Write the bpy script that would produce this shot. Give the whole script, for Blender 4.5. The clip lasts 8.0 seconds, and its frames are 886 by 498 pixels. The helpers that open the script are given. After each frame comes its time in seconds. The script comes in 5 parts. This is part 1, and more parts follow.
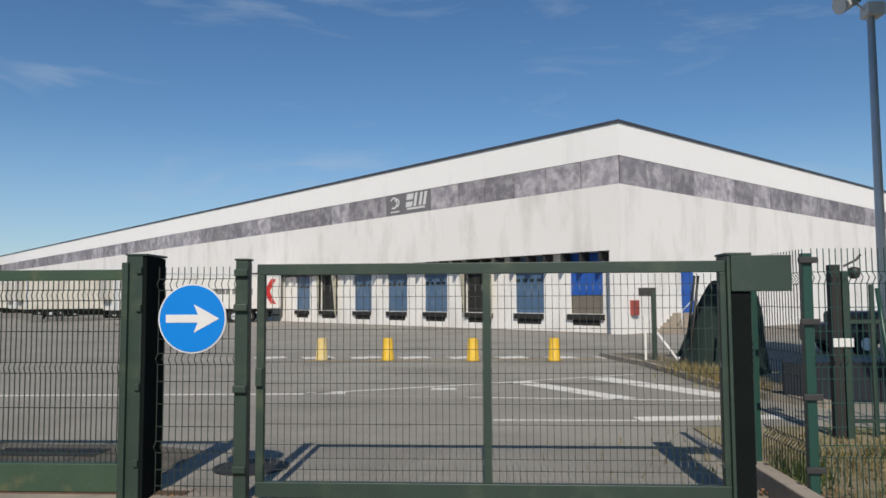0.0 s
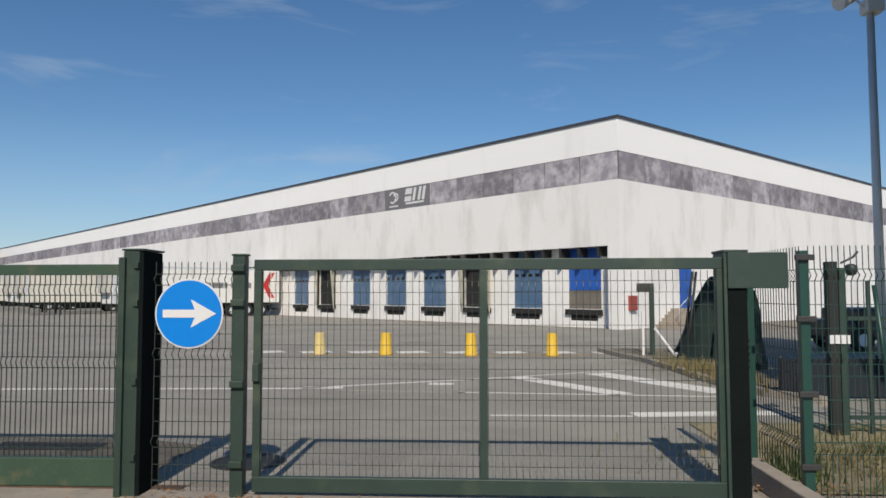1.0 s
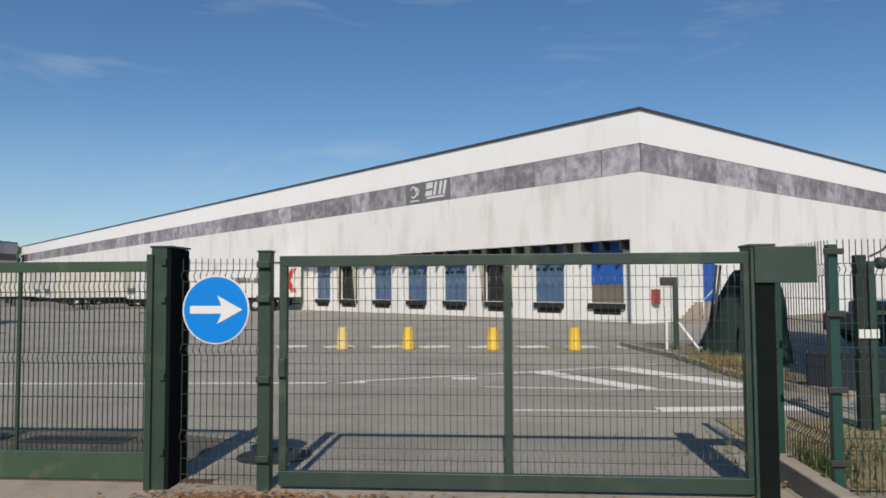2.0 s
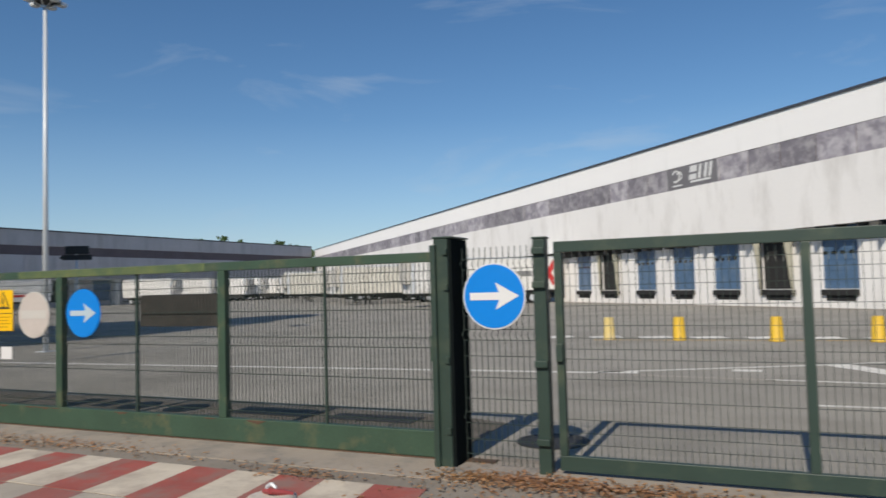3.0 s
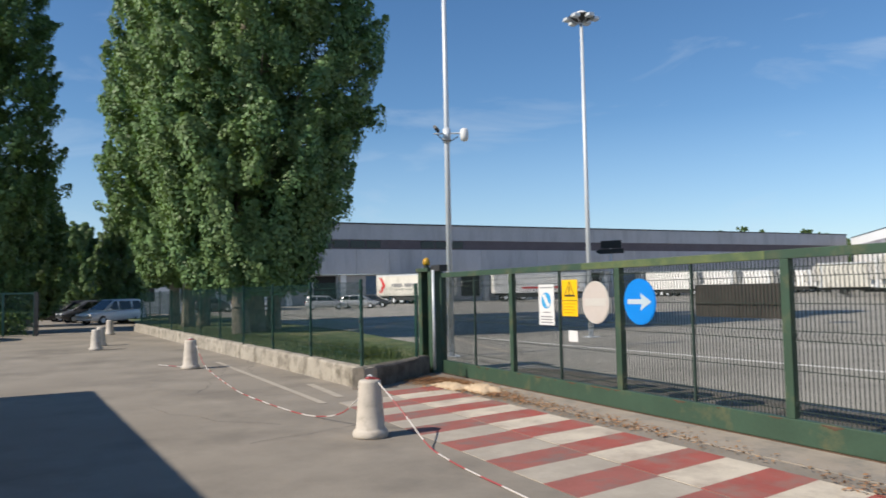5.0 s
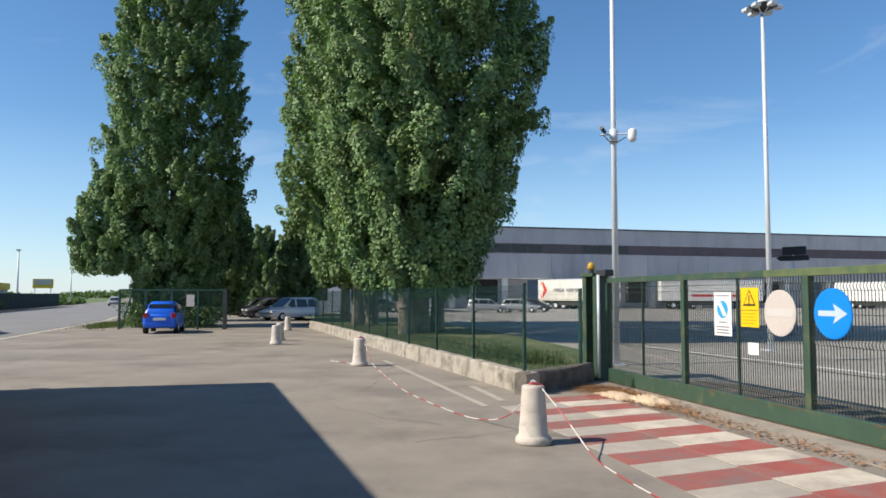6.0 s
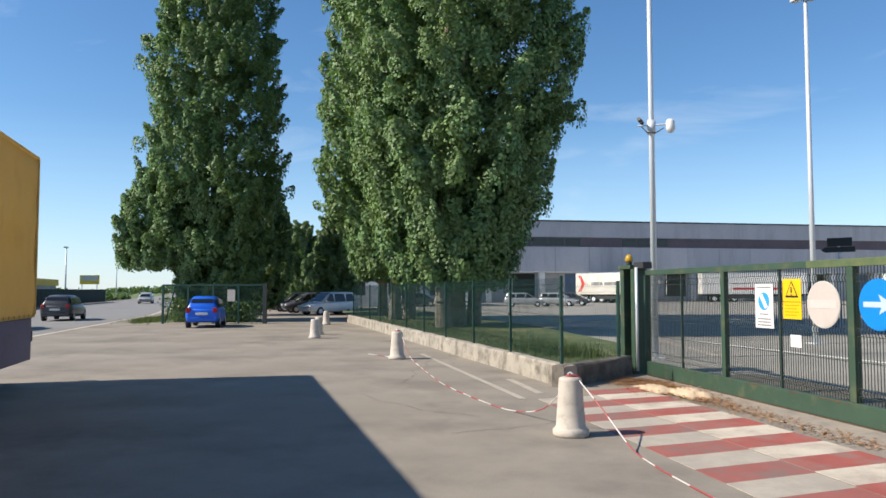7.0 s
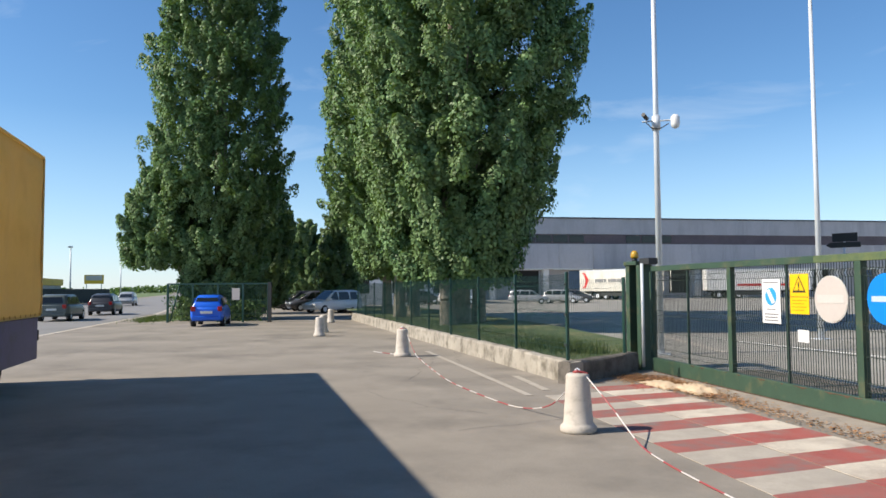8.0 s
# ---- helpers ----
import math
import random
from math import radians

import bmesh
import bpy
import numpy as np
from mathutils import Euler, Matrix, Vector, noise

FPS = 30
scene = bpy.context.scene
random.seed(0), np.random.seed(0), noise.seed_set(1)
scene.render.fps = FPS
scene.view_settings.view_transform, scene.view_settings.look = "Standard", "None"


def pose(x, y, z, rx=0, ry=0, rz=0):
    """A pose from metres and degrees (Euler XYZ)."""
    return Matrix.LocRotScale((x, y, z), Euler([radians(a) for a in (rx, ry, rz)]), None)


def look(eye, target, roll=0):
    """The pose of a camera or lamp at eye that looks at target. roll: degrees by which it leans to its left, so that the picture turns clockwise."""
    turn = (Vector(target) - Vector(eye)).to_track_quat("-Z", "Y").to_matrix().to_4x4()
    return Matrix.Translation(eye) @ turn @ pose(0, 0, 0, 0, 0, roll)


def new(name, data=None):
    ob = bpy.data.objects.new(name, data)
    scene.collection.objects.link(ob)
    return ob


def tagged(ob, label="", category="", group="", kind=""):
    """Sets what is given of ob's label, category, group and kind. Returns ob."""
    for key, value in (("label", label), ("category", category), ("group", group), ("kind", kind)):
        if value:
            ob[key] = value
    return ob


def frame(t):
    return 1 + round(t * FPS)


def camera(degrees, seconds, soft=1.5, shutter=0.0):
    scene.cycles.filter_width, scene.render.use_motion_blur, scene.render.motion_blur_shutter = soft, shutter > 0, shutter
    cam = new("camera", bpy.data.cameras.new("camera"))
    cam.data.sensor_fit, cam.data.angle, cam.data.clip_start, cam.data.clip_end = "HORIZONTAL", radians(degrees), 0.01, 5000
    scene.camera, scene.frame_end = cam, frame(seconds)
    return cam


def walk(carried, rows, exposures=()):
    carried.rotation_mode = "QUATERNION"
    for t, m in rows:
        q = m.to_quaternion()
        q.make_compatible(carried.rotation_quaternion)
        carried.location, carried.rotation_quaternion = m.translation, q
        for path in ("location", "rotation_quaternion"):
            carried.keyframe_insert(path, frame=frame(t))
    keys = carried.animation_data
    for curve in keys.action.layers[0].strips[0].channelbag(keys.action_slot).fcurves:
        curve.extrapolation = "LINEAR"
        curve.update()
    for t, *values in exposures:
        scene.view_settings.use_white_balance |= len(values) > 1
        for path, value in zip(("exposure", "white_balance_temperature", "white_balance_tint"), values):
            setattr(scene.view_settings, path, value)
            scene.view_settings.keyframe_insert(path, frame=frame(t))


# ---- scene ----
cam = camera(62.0, 8.0, 1.6, 0.2)
PATH = [
    (0, (-2.225, -0.847, 1.782), (-2.343, 1.145, 1.919), -0.3),
    (1, (-2.209, -0.847, 1.795), (-2.324, 1.146, 1.917), -0.1),
    (1.2, (-2.21, -0.848, 1.798), (-2.326, 1.145, 1.917), -0.1),
    (2.3, (-2.264, -0.86, 1.809), (-2.522, 1.12, 1.907), -0.6),
    (2.5, (-2.289, -0.861, 1.809), (-2.678, 1.099, 1.899), -0.9),
    (3, (-2.387, -0.827, 1.74), (-3.224, 0.986, 1.838), -1.6),
    (3.5, (-2.541, -0.77, 1.722), (-3.71, 0.85, 1.827), -2.0),
    (4, (-2.664, -0.886, 1.7), (-4.094, 0.509, 1.802), -1.8),
    (4.5, (-2.783, -0.931, 1.697), (-4.385, 0.262, 1.797), -2.0),
    (5, (-2.902, -0.905, 1.717), (-4.689, -0.014, 1.829), -1.2),
    (5.2, (-2.94, -0.894, 1.72), (-4.778, -0.114, 1.84), -0.8),
    (6.5, (-3.052, -0.893, 1.701), (-5.008, -0.489, 1.819), 0.1),
    (7, (-2.997, -0.894, 1.689), (-4.956, -0.509, 1.801), -0.1),
    (7.5, (-2.999, -0.911, 1.681), (-4.958, -0.523, 1.789), -0.1),
    (8, (-3.02, -0.924, 1.676), (-4.981, -0.548, 1.782), -0.4),
]
walk(cam, [(t, look(eye, target, roll)) for t, eye, target, roll in PATH],
     [(0.0, -0.24), (2.5, -0.20), (3.5, -0.14), (4.5, 0.08), (5.2, 0.28), (6.4, 0.5), (8.0, 0.55)])

# ---- light ----
world = bpy.data.worlds.new("sky")
scene.world = world
world.use_nodes = True
wn, wl = world.node_tree.nodes, world.node_tree.links
sky = wn.new("ShaderNodeTexSky")
sky.sky_type, sky.sun_disc = "NISHITA", False
sky.sun_elevation, sky.sun_rotation = radians(39.5), radians(180)
sky.altitude, sky.air_density, sky.dust_density, sky.ozone_density = 100, 1.0, 0.12, 4.0
wco = wn.new("ShaderNodeTexCoord")
wmap = wn.new("ShaderNodeMapping")
wmap.inputs["Scale"].default_value = (2.2, 2.2, 9.0)
wl.new(wco.outputs["Generated"], wmap.inputs["Vector"])
cirrus = wn.new("ShaderNodeTexNoise")
cirrus.inputs["Scale"].default_value, cirrus.inputs["Detail"].default_value, cirrus.inputs["Roughness"].default_value = 1.6, 6, 0.55
cirrus.inputs["Distortion"].default_value = 0.6
wl.new(wmap.outputs["Vector"], cirrus.inputs["Vector"])
cramp = wn.new("ShaderNodeValToRGB")
cramp.color_ramp.elements[0].position, cramp.color_ramp.elements[1].position = 0.56, 0.86
cramp.color_ramp.elements[1].color = (0.5, 0.5, 0.5, 1)
wl.new(cirrus.outputs["Fac"], cramp.inputs["Fac"])
wmix = wn.new("ShaderNodeMixRGB")
wmix.inputs["Color2"].default_value = (5.5, 6.2, 7.0, 1)
wl.new(cramp.outputs["Color"], wmix.inputs["Fac"])
deep = wn.new("ShaderNodeHueSaturation")
deep.inputs["Saturation"].default_value = 1.15
wl.new(sky.outputs["Color"], deep.inputs["Color"])
wl.new(deep.outputs["Color"], wmix.inputs["Color1"])
wsep = wn.new("ShaderNodeSeparateXYZ")
wl.new(wco.outputs["Generated"], wsep.inputs["Vector"])
hramp = wn.new("ShaderNodeMapRange")
hramp.inputs["From Min"].default_value, hramp.inputs["From Max"].default_value = 0.0, 0.22
hramp.inputs["To Min"].default_value, hramp.inputs["To Max"].default_value = 0.45, 0.0
wl.new(wsep.outputs["Z"], hramp.inputs["Value"])
haze = wn.new("ShaderNodeMixRGB")
haze.inputs["Color2"].default_value = (4.0, 5.7, 7.9, 1)
wl.new(hramp.outputs["Result"], haze.inputs["Fac"])
wl.new(wmix.outputs["Color"], haze.inputs["Color1"])
back = wn["Background"]
back.inputs["Strength"].default_value = 0.104
wl.new(haze.outputs["Color"], back.inputs["Color"])

sun_data = bpy.data.lights.new("sun", "SUN")
sun_data.energy, sun_data.angle, sun_data.color = 4.75, radians(0.53), (1.0, 0.91, 0.78)
sun = new("sun", sun_data)
sun.matrix_world = look((0.6, -math.cos(radians(39.5)) * 50, math.sin(radians(39.5)) * 50), (0, 0, 0))


# ---- materials ----
def mat(name, col, rough=0.7, metal=0.0, vary=0.12, size=0.4, grain=30.0, bump=0.15, dirt=None, dirt_at=0.6, dirt_size=1.5,
        each=0.0, streak=0.0, spec=0.5):
    """A surface with a coarse and a fine variation, a dirt colour in patches and fine relief."""
    m = bpy.data.materials.new(name)
    m.use_nodes = True
    n, l = m.node_tree.nodes, m.node_tree.links
    b = n["Principled BSDF"]
    b.inputs["Roughness"].default_value, b.inputs["Metallic"].default_value = rough, metal
    b.inputs["Specular IOR Level"].default_value = spec
    co = n.new("ShaderNodeTexCoord")
    place = co.outputs["Object"]
    if each:
        own = n.new("ShaderNodeObjectInfo")
        far_off = n.new("ShaderNodeVectorMath")
        far_off.operation = "SCALE"
        far_off.inputs[0].default_value = (37.0, 91.0, 53.0)
        l.new(own.outputs["Random"], far_off.inputs["Scale"])
        add = n.new("ShaderNodeVectorMath")
        l.new(place, add.inputs[0])
        l.new(far_off.outputs["Vector"], add.inputs[1])
        place = add.outputs["Vector"]
    big = n.new("ShaderNodeTexNoise")
    big.inputs["Scale"].default_value, big.inputs["Detail"].default_value = 1.0 / size, 5
    l.new(place, big.inputs["Vector"])
    fine = n.new("ShaderNodeTexNoise")
    fine.inputs["Scale"].default_value, fine.inputs["Detail"].default_value = grain, 3
    l.new(place, fine.inputs["Vector"])
    ramp = n.new("ShaderNodeValToRGB")
    e = ramp.color_ramp.elements
    e[0].position, e[1].position = 0.3, 0.7
    e[0].color = tuple(c * (1 - vary) for c in col) + (1,)
    e[1].color = tuple(min(1, c * (1 + vary)) for c in col) + (1,)
    mixn = n.new("ShaderNodeMath")
    mixn.operation = "MULTIPLY_ADD"
    mixn.inputs[1].default_value = 0.4
    l.new(fine.outputs["Fac"], mixn.inputs[0])
    half = n.new("ShaderNodeMath")
    half.operation = "MULTIPLY"
    half.inputs[1].default_value = 0.6
    l.new(big.outputs["Fac"], half.inputs[0])
    l.new(half.outputs[0], mixn.inputs[2])
    l.new(mixn.outputs[0], ramp.inputs["Fac"])
    out = ramp.outputs["Color"]
    if dirt:
        spots = n.new("ShaderNodeTexNoise")
        spots.inputs["Scale"].default_value, spots.inputs["Detail"].default_value, spots.inputs["Roughness"].default_value = 1.0 / dirt_size, 8, 0.65
        if streak:
            mp = n.new("ShaderNodeMapping")
            mp.inputs["Scale"].default_value = (1, 1, streak)
            l.new(place, mp.inputs["Vector"])
            l.new(mp.outputs["Vector"], spots.inputs["Vector"])
        else:
            l.new(place, spots.inputs["Vector"])
        dr = n.new("ShaderNodeValToRGB")
        dr.color_ramp.elements[0].position, dr.color_ramp.elements[1].position = dirt_at - 0.1, dirt_at + 0.1
        l.new(spots.outputs["Fac"], dr.inputs["Fac"])
        mx = n.new("ShaderNodeMixRGB")
        mx.inputs["Color2"].default_value = (*dirt, 1)
        l.new(dr.outputs["Color"], mx.inputs["Fac"])
        l.new(out, mx.inputs["Color1"])
        out = mx.outputs["Color"]
    if each:
        info = n.new("ShaderNodeObjectInfo")
        hs = n.new("ShaderNodeHueSaturation")
        mr = n.new("ShaderNodeMapRange")
        mr.inputs["To Min"].default_value, mr.inputs["To Max"].default_value = 1 - each, 1 + each
        l.new(info.outputs["Random"], mr.inputs["Value"])
        l.new(mr.outputs["Result"], hs.inputs["Value"])
        l.new(out, hs.inputs["Color"])
        out = hs.outputs["Color"]
    l.new(out, b.inputs["Base Color"])
    if bump:
        bp = n.new("ShaderNodeBump")
        bp.inputs["Strength"].default_value, bp.inputs["Distance"].default_value = bump, 0.01
        l.new(fine.outputs["Fac"], bp.inputs["Height"])
        l.new(bp.outputs["Normal"], b.inputs["Normal"])
    return m


def leaf_mat(name, col, vary=0.45, thin=0.24):
    """Leaves: each its own tone, with slow drifts of tone through the crown and a little light shining through."""
    m = bpy.data.materials.new(name)
    m.use_nodes = True
    n, l = m.node_tree.nodes, m.node_tree.links
    b = n["Principled BSDF"]
    b.inputs["Roughness"].default_value = 0.5
    b.inputs["Specular IOR Level"].default_value = 0.22
    geo = n.new("ShaderNodeNewGeometry")
    ramp = n.new("ShaderNodeValToRGB")
    e = ramp.color_ramp.elements
    e[0].color = tuple(c * (1 - vary) for c in col) + (1,)
    e[1].color = tuple(c * (1 + vary) for c in col) + (1,)
    l.new(geo.outputs["Random Per Island"], ramp.inputs["Fac"])
    co = n.new("ShaderNodeTexCoord")
    drift = n.new("ShaderNodeTexNoise")
    drift.inputs["Scale"].default_value, drift.inputs["Detail"].default_value = 0.55, 3
    l.new(co.outputs["Object"], drift.inputs["Vector"])
    shift = n.new("ShaderNodeMapRange")
    shift.inputs["From Min"].default_value, shift.inputs["From Max"].default_value = 0.3, 0.7
    shift.inputs["To Min"].default_value, shift.inputs["To Max"].default_value = 0.485, 0.515
    l.new(drift.outputs["Fac"], shift.inputs["Value"])
    hs = n.new("ShaderNodeHueSaturation")
    l.new(shift.outputs["Result"], hs.inputs["Hue"])
    l.new(ramp.outputs["Color"], hs.inputs["Color"])
    l.new(hs.outputs["Color"], b.inputs["Base Color"])
    tr = n.new("ShaderNodeBsdfTranslucent")
    tr.inputs["Color"].default_value = (col[0] * 1.7, col[1] * 1.8, col[2] * 0.7, 1)
    mx = n.new("ShaderNodeMixShader")
    mx.inputs["Fac"].default_value = thin
    l.new(b.outputs["BSDF"], mx.inputs[1])
    l.new(tr.outputs["BSDF"], mx.inputs[2])
    l.new(mx.outputs["Shader"], n["Material Output"].inputs["Surface"])
    return m


ASPHALT = mat("asphalt", (0.262, 0.230, 0.190), 0.9, vary=0.24, size=2.5, grain=60, bump=0.35, dirt=(0.175, 0.154, 0.128), dirt_at=0.56, dirt_size=2.6)
ROADMAT = mat("road_asphalt", (0.21, 0.205, 0.20), 0.9, vary=0.1, size=3, grain=40, bump=0.2, dirt=(0.17, 0.165, 0.16), dirt_at=0.62, dirt_size=4)
CONCRETE = mat("concrete", (0.35, 0.315, 0.26), 0.9, vary=0.2, size=0.9, grain=45, bump=0.4, dirt=(0.15, 0.13, 0.10), dirt_at=0.55, dirt_size=0.36)
KERB = mat("kerb_concrete", (0.325, 0.28, 0.23), 0.9, vary=0.12, size=0.3, grain=45, bump=0.35, dirt=(0.2, 0.19, 0.17), dirt_at=0.6, dirt_size=0.5)
BOLLARD = mat("bollard_concrete", (0.52, 0.47, 0.41), 0.85, vary=0.12, size=0.15, grain=120, bump=0.3, dirt=(0.36, 0.32, 0.27), dirt_at=0.62, dirt_size=0.12)
GREEN = mat("green_paint", (0.025, 0.047, 0.036), 0.5, vary=0.12, size=0.3, grain=60, bump=0.05, dirt=(0.065, 0.085, 0.055), dirt_at=0.62, dirt_size=0.5)
GREEN_OLD = mat("weathered_green_paint", (0.036, 0.072, 0.045), 0.55, vary=0.18, size=0.4, grain=50, bump=0.08, dirt=(0.115, 0.115, 0.058), dirt_at=0.63, dirt_size=0.35)
RUST = mat("rust", (0.095, 0.058, 0.036), 0.9, vary=0.3, size=0.1, grain=60, bump=0.3)
WIRE = mat("green_wire", (0.024, 0.038, 0.029), 0.5, vary=0.1, bump=0)
FENCE_GREEN = mat("fence_green", (0.013, 0.055, 0.042), 0.4, vary=0.1, bump=0, size=0.4)
WHITE_WALL = mat("white_wall_paint", (0.80, 0.785, 0.765), 0.85, vary=0.04, size=5, grain=8, bump=0.1, dirt=(0.64, 0.62, 0.595), dirt_at=0.60, dirt_size=1.7, streak=0.3)
WHITE_UP = mat("white_parapet_paint", (0.87, 0.86, 0.845), 0.85, vary=0.02, size=6, grain=8, bump=0.1, dirt=(0.77, 0.765, 0.75), dirt_at=0.68, dirt_size=2.0, streak=0.15)
BAND = mat("grey_band_panel", (0.24, 0.225, 0.255), 0.7, vary=0.25, size=0.7, grain=2.5, bump=0.1, dirt=(0.44, 0.42, 0.44), dirt_at=0.54, dirt_size=0.8, each=0.3)
DARKBAND = mat("dark_band", (0.105, 0.085, 0.095), 0.7, vary=0.2, size=3, grain=2, bump=0.05, each=0.1)
GREYWALL = mat("grey_wall", (0.45, 0.445, 0.46), 0.85, vary=0.08, size=4, grain=3, bump=0.05, dirt=(0.36, 0.355, 0.365), dirt_at=0.57, dirt_size=2.0, streak=0.15, each=0.05)
ROOFEDGE = mat("dark_roof_trim", (0.05, 0.055, 0.07), 0.5, vary=0.1)
BLUEDOOR = mat("blue_dock_door", (0.075, 0.14, 0.24), 0.5, vary=0.18, size=0.8, grain=10, dirt=(0.13, 0.19, 0.27), dirt_at=0.6, dirt_size=0.7)
BLUEBRIGHT = mat("bright_blue_door", (0.02, 0.10, 0.42), 0.5, vary=0.1, size=0.8)
GREYDOOR = mat("grey_shutter", (0.17, 0.15, 0.125), 0.6, vary=0.15, size=0.5)
# rubber parts, and the painted darkness inside dock openings
BLACK = mat("black_rubber_and_dark_openings", (0.018, 0.018, 0.018), 0.8, vary=0.2, size=0.2)
# near black that paints shade on gate post sides and hollows
SHADEGAP = mat("painted_shade_black", (0.008, 0.011, 0.011), 0.95, vary=0.2, bump=0, spec=0.05)
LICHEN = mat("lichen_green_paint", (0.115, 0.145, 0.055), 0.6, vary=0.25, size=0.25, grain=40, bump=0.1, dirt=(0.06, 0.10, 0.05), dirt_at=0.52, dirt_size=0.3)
CURTAIN = mat("torn_cream_curtain", (0.5, 0.47, 0.36), 0.8, vary=0.2, size=0.5)
WHITE = mat("white_panel", (0.77, 0.76, 0.735), 0.6, vary=0.06, size=1.5, grain=6, bump=0.03, dirt=(0.55, 0.53, 0.48), dirt_at=0.66, dirt_size=1.0, streak=0.3)
CREAM = mat("cream_trailer_side", (0.68, 0.655, 0.58), 0.6, vary=0.08, size=1.5, grain=6, bump=0.03, dirt=(0.5, 0.47, 0.40), dirt_at=0.6, dirt_size=1.2, streak=0.3)
REDPRINT = mat("red_print", (0.55, 0.03, 0.03), 0.6, vary=0.08)
GREYPRINT = mat("grey_print", (0.22, 0.22, 0.22), 0.6, vary=0.08)
METAL = mat("galvanised_steel", (0.60, 0.63, 0.66), 0.45, metal=0.15, vary=0.08, size=0.6, grain=20, bump=0.05)
DARKMETAL = mat("dark_metal", (0.05, 0.05, 0.05), 0.55, metal=0.4, vary=0.15)
YELLOW = mat("yellow_paint", (0.66, 0.42, 0.03), 0.6, vary=0.12, size=0.2, dirt=(0.5, 0.33, 0.05), dirt_at=0.62, dirt_size=0.3)
YELLOW_OLD = mat("bleached_yellow_paint", (0.60, 0.46, 0.17), 0.7, vary=0.15, size=0.2, dirt=(0.5, 0.42, 0.25), dirt_at=0.55, dirt_size=0.2)
ROADWHITE = mat("worn_road_white", (0.56, 0.495, 0.40), 0.85, vary=0.16, size=0.4, grain=60, bump=0.25, dirt=(0.38, 0.32, 0.26), dirt_at=0.56, dirt_size=0.5)
YARDWHITE = mat("yard_road_white", (0.74, 0.72, 0.67), 0.85, vary=0.14, size=0.5, grain=60, bump=0.25, dirt=(0.45, 0.42, 0.38), dirt_at=0.6, dirt_size=0.5)
ROADRED = mat("worn_road_red", (0.33, 0.085, 0.068), 0.85, vary=0.2, size=0.4, grain=60, bump=0.25, dirt=(0.26, 0.15, 0.125), dirt_at=0.55, dirt_size=0.45)
ROADWHITE_D = mat("faded_road_white", (0.40, 0.355, 0.295), 0.88, vary=0.14, size=0.4, grain=60, bump=0.25, dirt=(0.34, 0.30, 0.25), dirt_at=0.57, dirt_size=0.5)
ROADRED_D = mat("faded_road_red", (0.30, 0.10, 0.083), 0.88, vary=0.16, size=0.4, grain=60, bump=0.25, dirt=(0.19, 0.14, 0.125), dirt_at=0.56, dirt_size=0.45)
ROADYELLOW = mat("worn_road_yellow", (0.50, 0.32, 0.08), 0.85, vary=0.2, size=0.4, dirt=(0.2, 0.18, 0.15), dirt_at=0.52, dirt_size=0.4)
SIGNBLUE = mat("sign_blue", (0.0, 0.205, 0.66), 0.4, vary=0.03, bump=0)
SIGNWHITE = mat("sign_white", (0.68, 0.68, 0.67), 0.5, vary=0.03, bump=0)
SIGNFADED = mat("faded_sign_white", (0.50, 0.45, 0.41), 0.6, vary=0.06, size=0.2, bump=0)
SIGNGREY = mat("faded_sign_bar", (0.52, 0.50, 0.46), 0.6, vary=0.06, bump=0)
SIGNGREYBLUE = mat("faded_arrow", (0.42, 0.52, 0.58), 0.6, vary=0.06, bump=0)
SIGNYELLOW = mat("sign_yellow", (0.85, 0.50, 0.0), 0.45, vary=0.04, bump=0)
SIGNBROWN = mat("sign_dark_yellow", (0.40, 0.21, 0.0), 0.5, vary=0.05, bump=0)
SIGNBLACK = mat("sign_black", (0.02, 0.02, 0.02), 0.5, vary=0.05, bump=0)
SIGNCYAN = mat("sign_light_blue", (0.03, 0.32, 0.62), 0.45, vary=0.05, bump=0)
BARK = mat("bark", (0.27, 0.24, 0.19), 0.95, vary=0.35, size=0.3, grain=12, bump=0.8, dirt=(0.08, 0.07, 0.05), dirt_at=0.55, dirt_size=0.3)
LEAF = leaf_mat("poplar_leaf", (0.138, 0.218, 0.085), 0.5, 0.17)
LEAF_DARK = leaf_mat("dark_leaf", (0.115, 0.178, 0.072))
GRASS = mat("grass", (0.068, 0.10, 0.032), 0.95, vary=0.35, size=0.8, grain=25, bump=0.8, dirt=(0.20, 0.18, 0.08), dirt_at=0.58, dirt_size=1.2)
FIELD = mat("field_grass", (0.10, 0.15, 0.045), 0.95, vary=0.25, size=8, grain=3, bump=0.3, dirt=(0.2, 0.2, 0.08), dirt_at=0.6, dirt_size=12)
GRASSBLADE = leaf_mat("grass_blade", (0.075, 0.105, 0.034))
DRYBLADE = leaf_mat("dry_blade", (0.22, 0.18, 0.085), 0.3)
DRYLEAF = leaf_mat("dry_leaf", (0.34, 0.19, 0.10), 0.55)
CLOTH = mat("sand_coloured_cloth", (0.55, 0.42, 0.28), 0.95, vary=0.15, size=0.15, grain=60, bump=0.4)
TARPYELLOW = mat("yellow_tarpaulin", (0.70, 0.48, 0.15), 0.5, vary=0.1, size=1.2, grain=8, bump=0.12, dirt=(0.52, 0.33, 0.08), dirt_at=0.6, dirt_size=1.0)
tn, tl = TARPYELLOW.node_tree.nodes, TARPYELLOW.node_tree.links
thin = tn.new("ShaderNodeBsdfTranslucent")
thin.inputs["Color"].default_value = (0.76, 0.60, 0.28, 1)
tmx = tn.new("ShaderNodeMixShader")
tmx.inputs["Fac"].default_value = 0.42
tl.new(tn["Principled BSDF"].outputs["BSDF"], tmx.inputs[1])
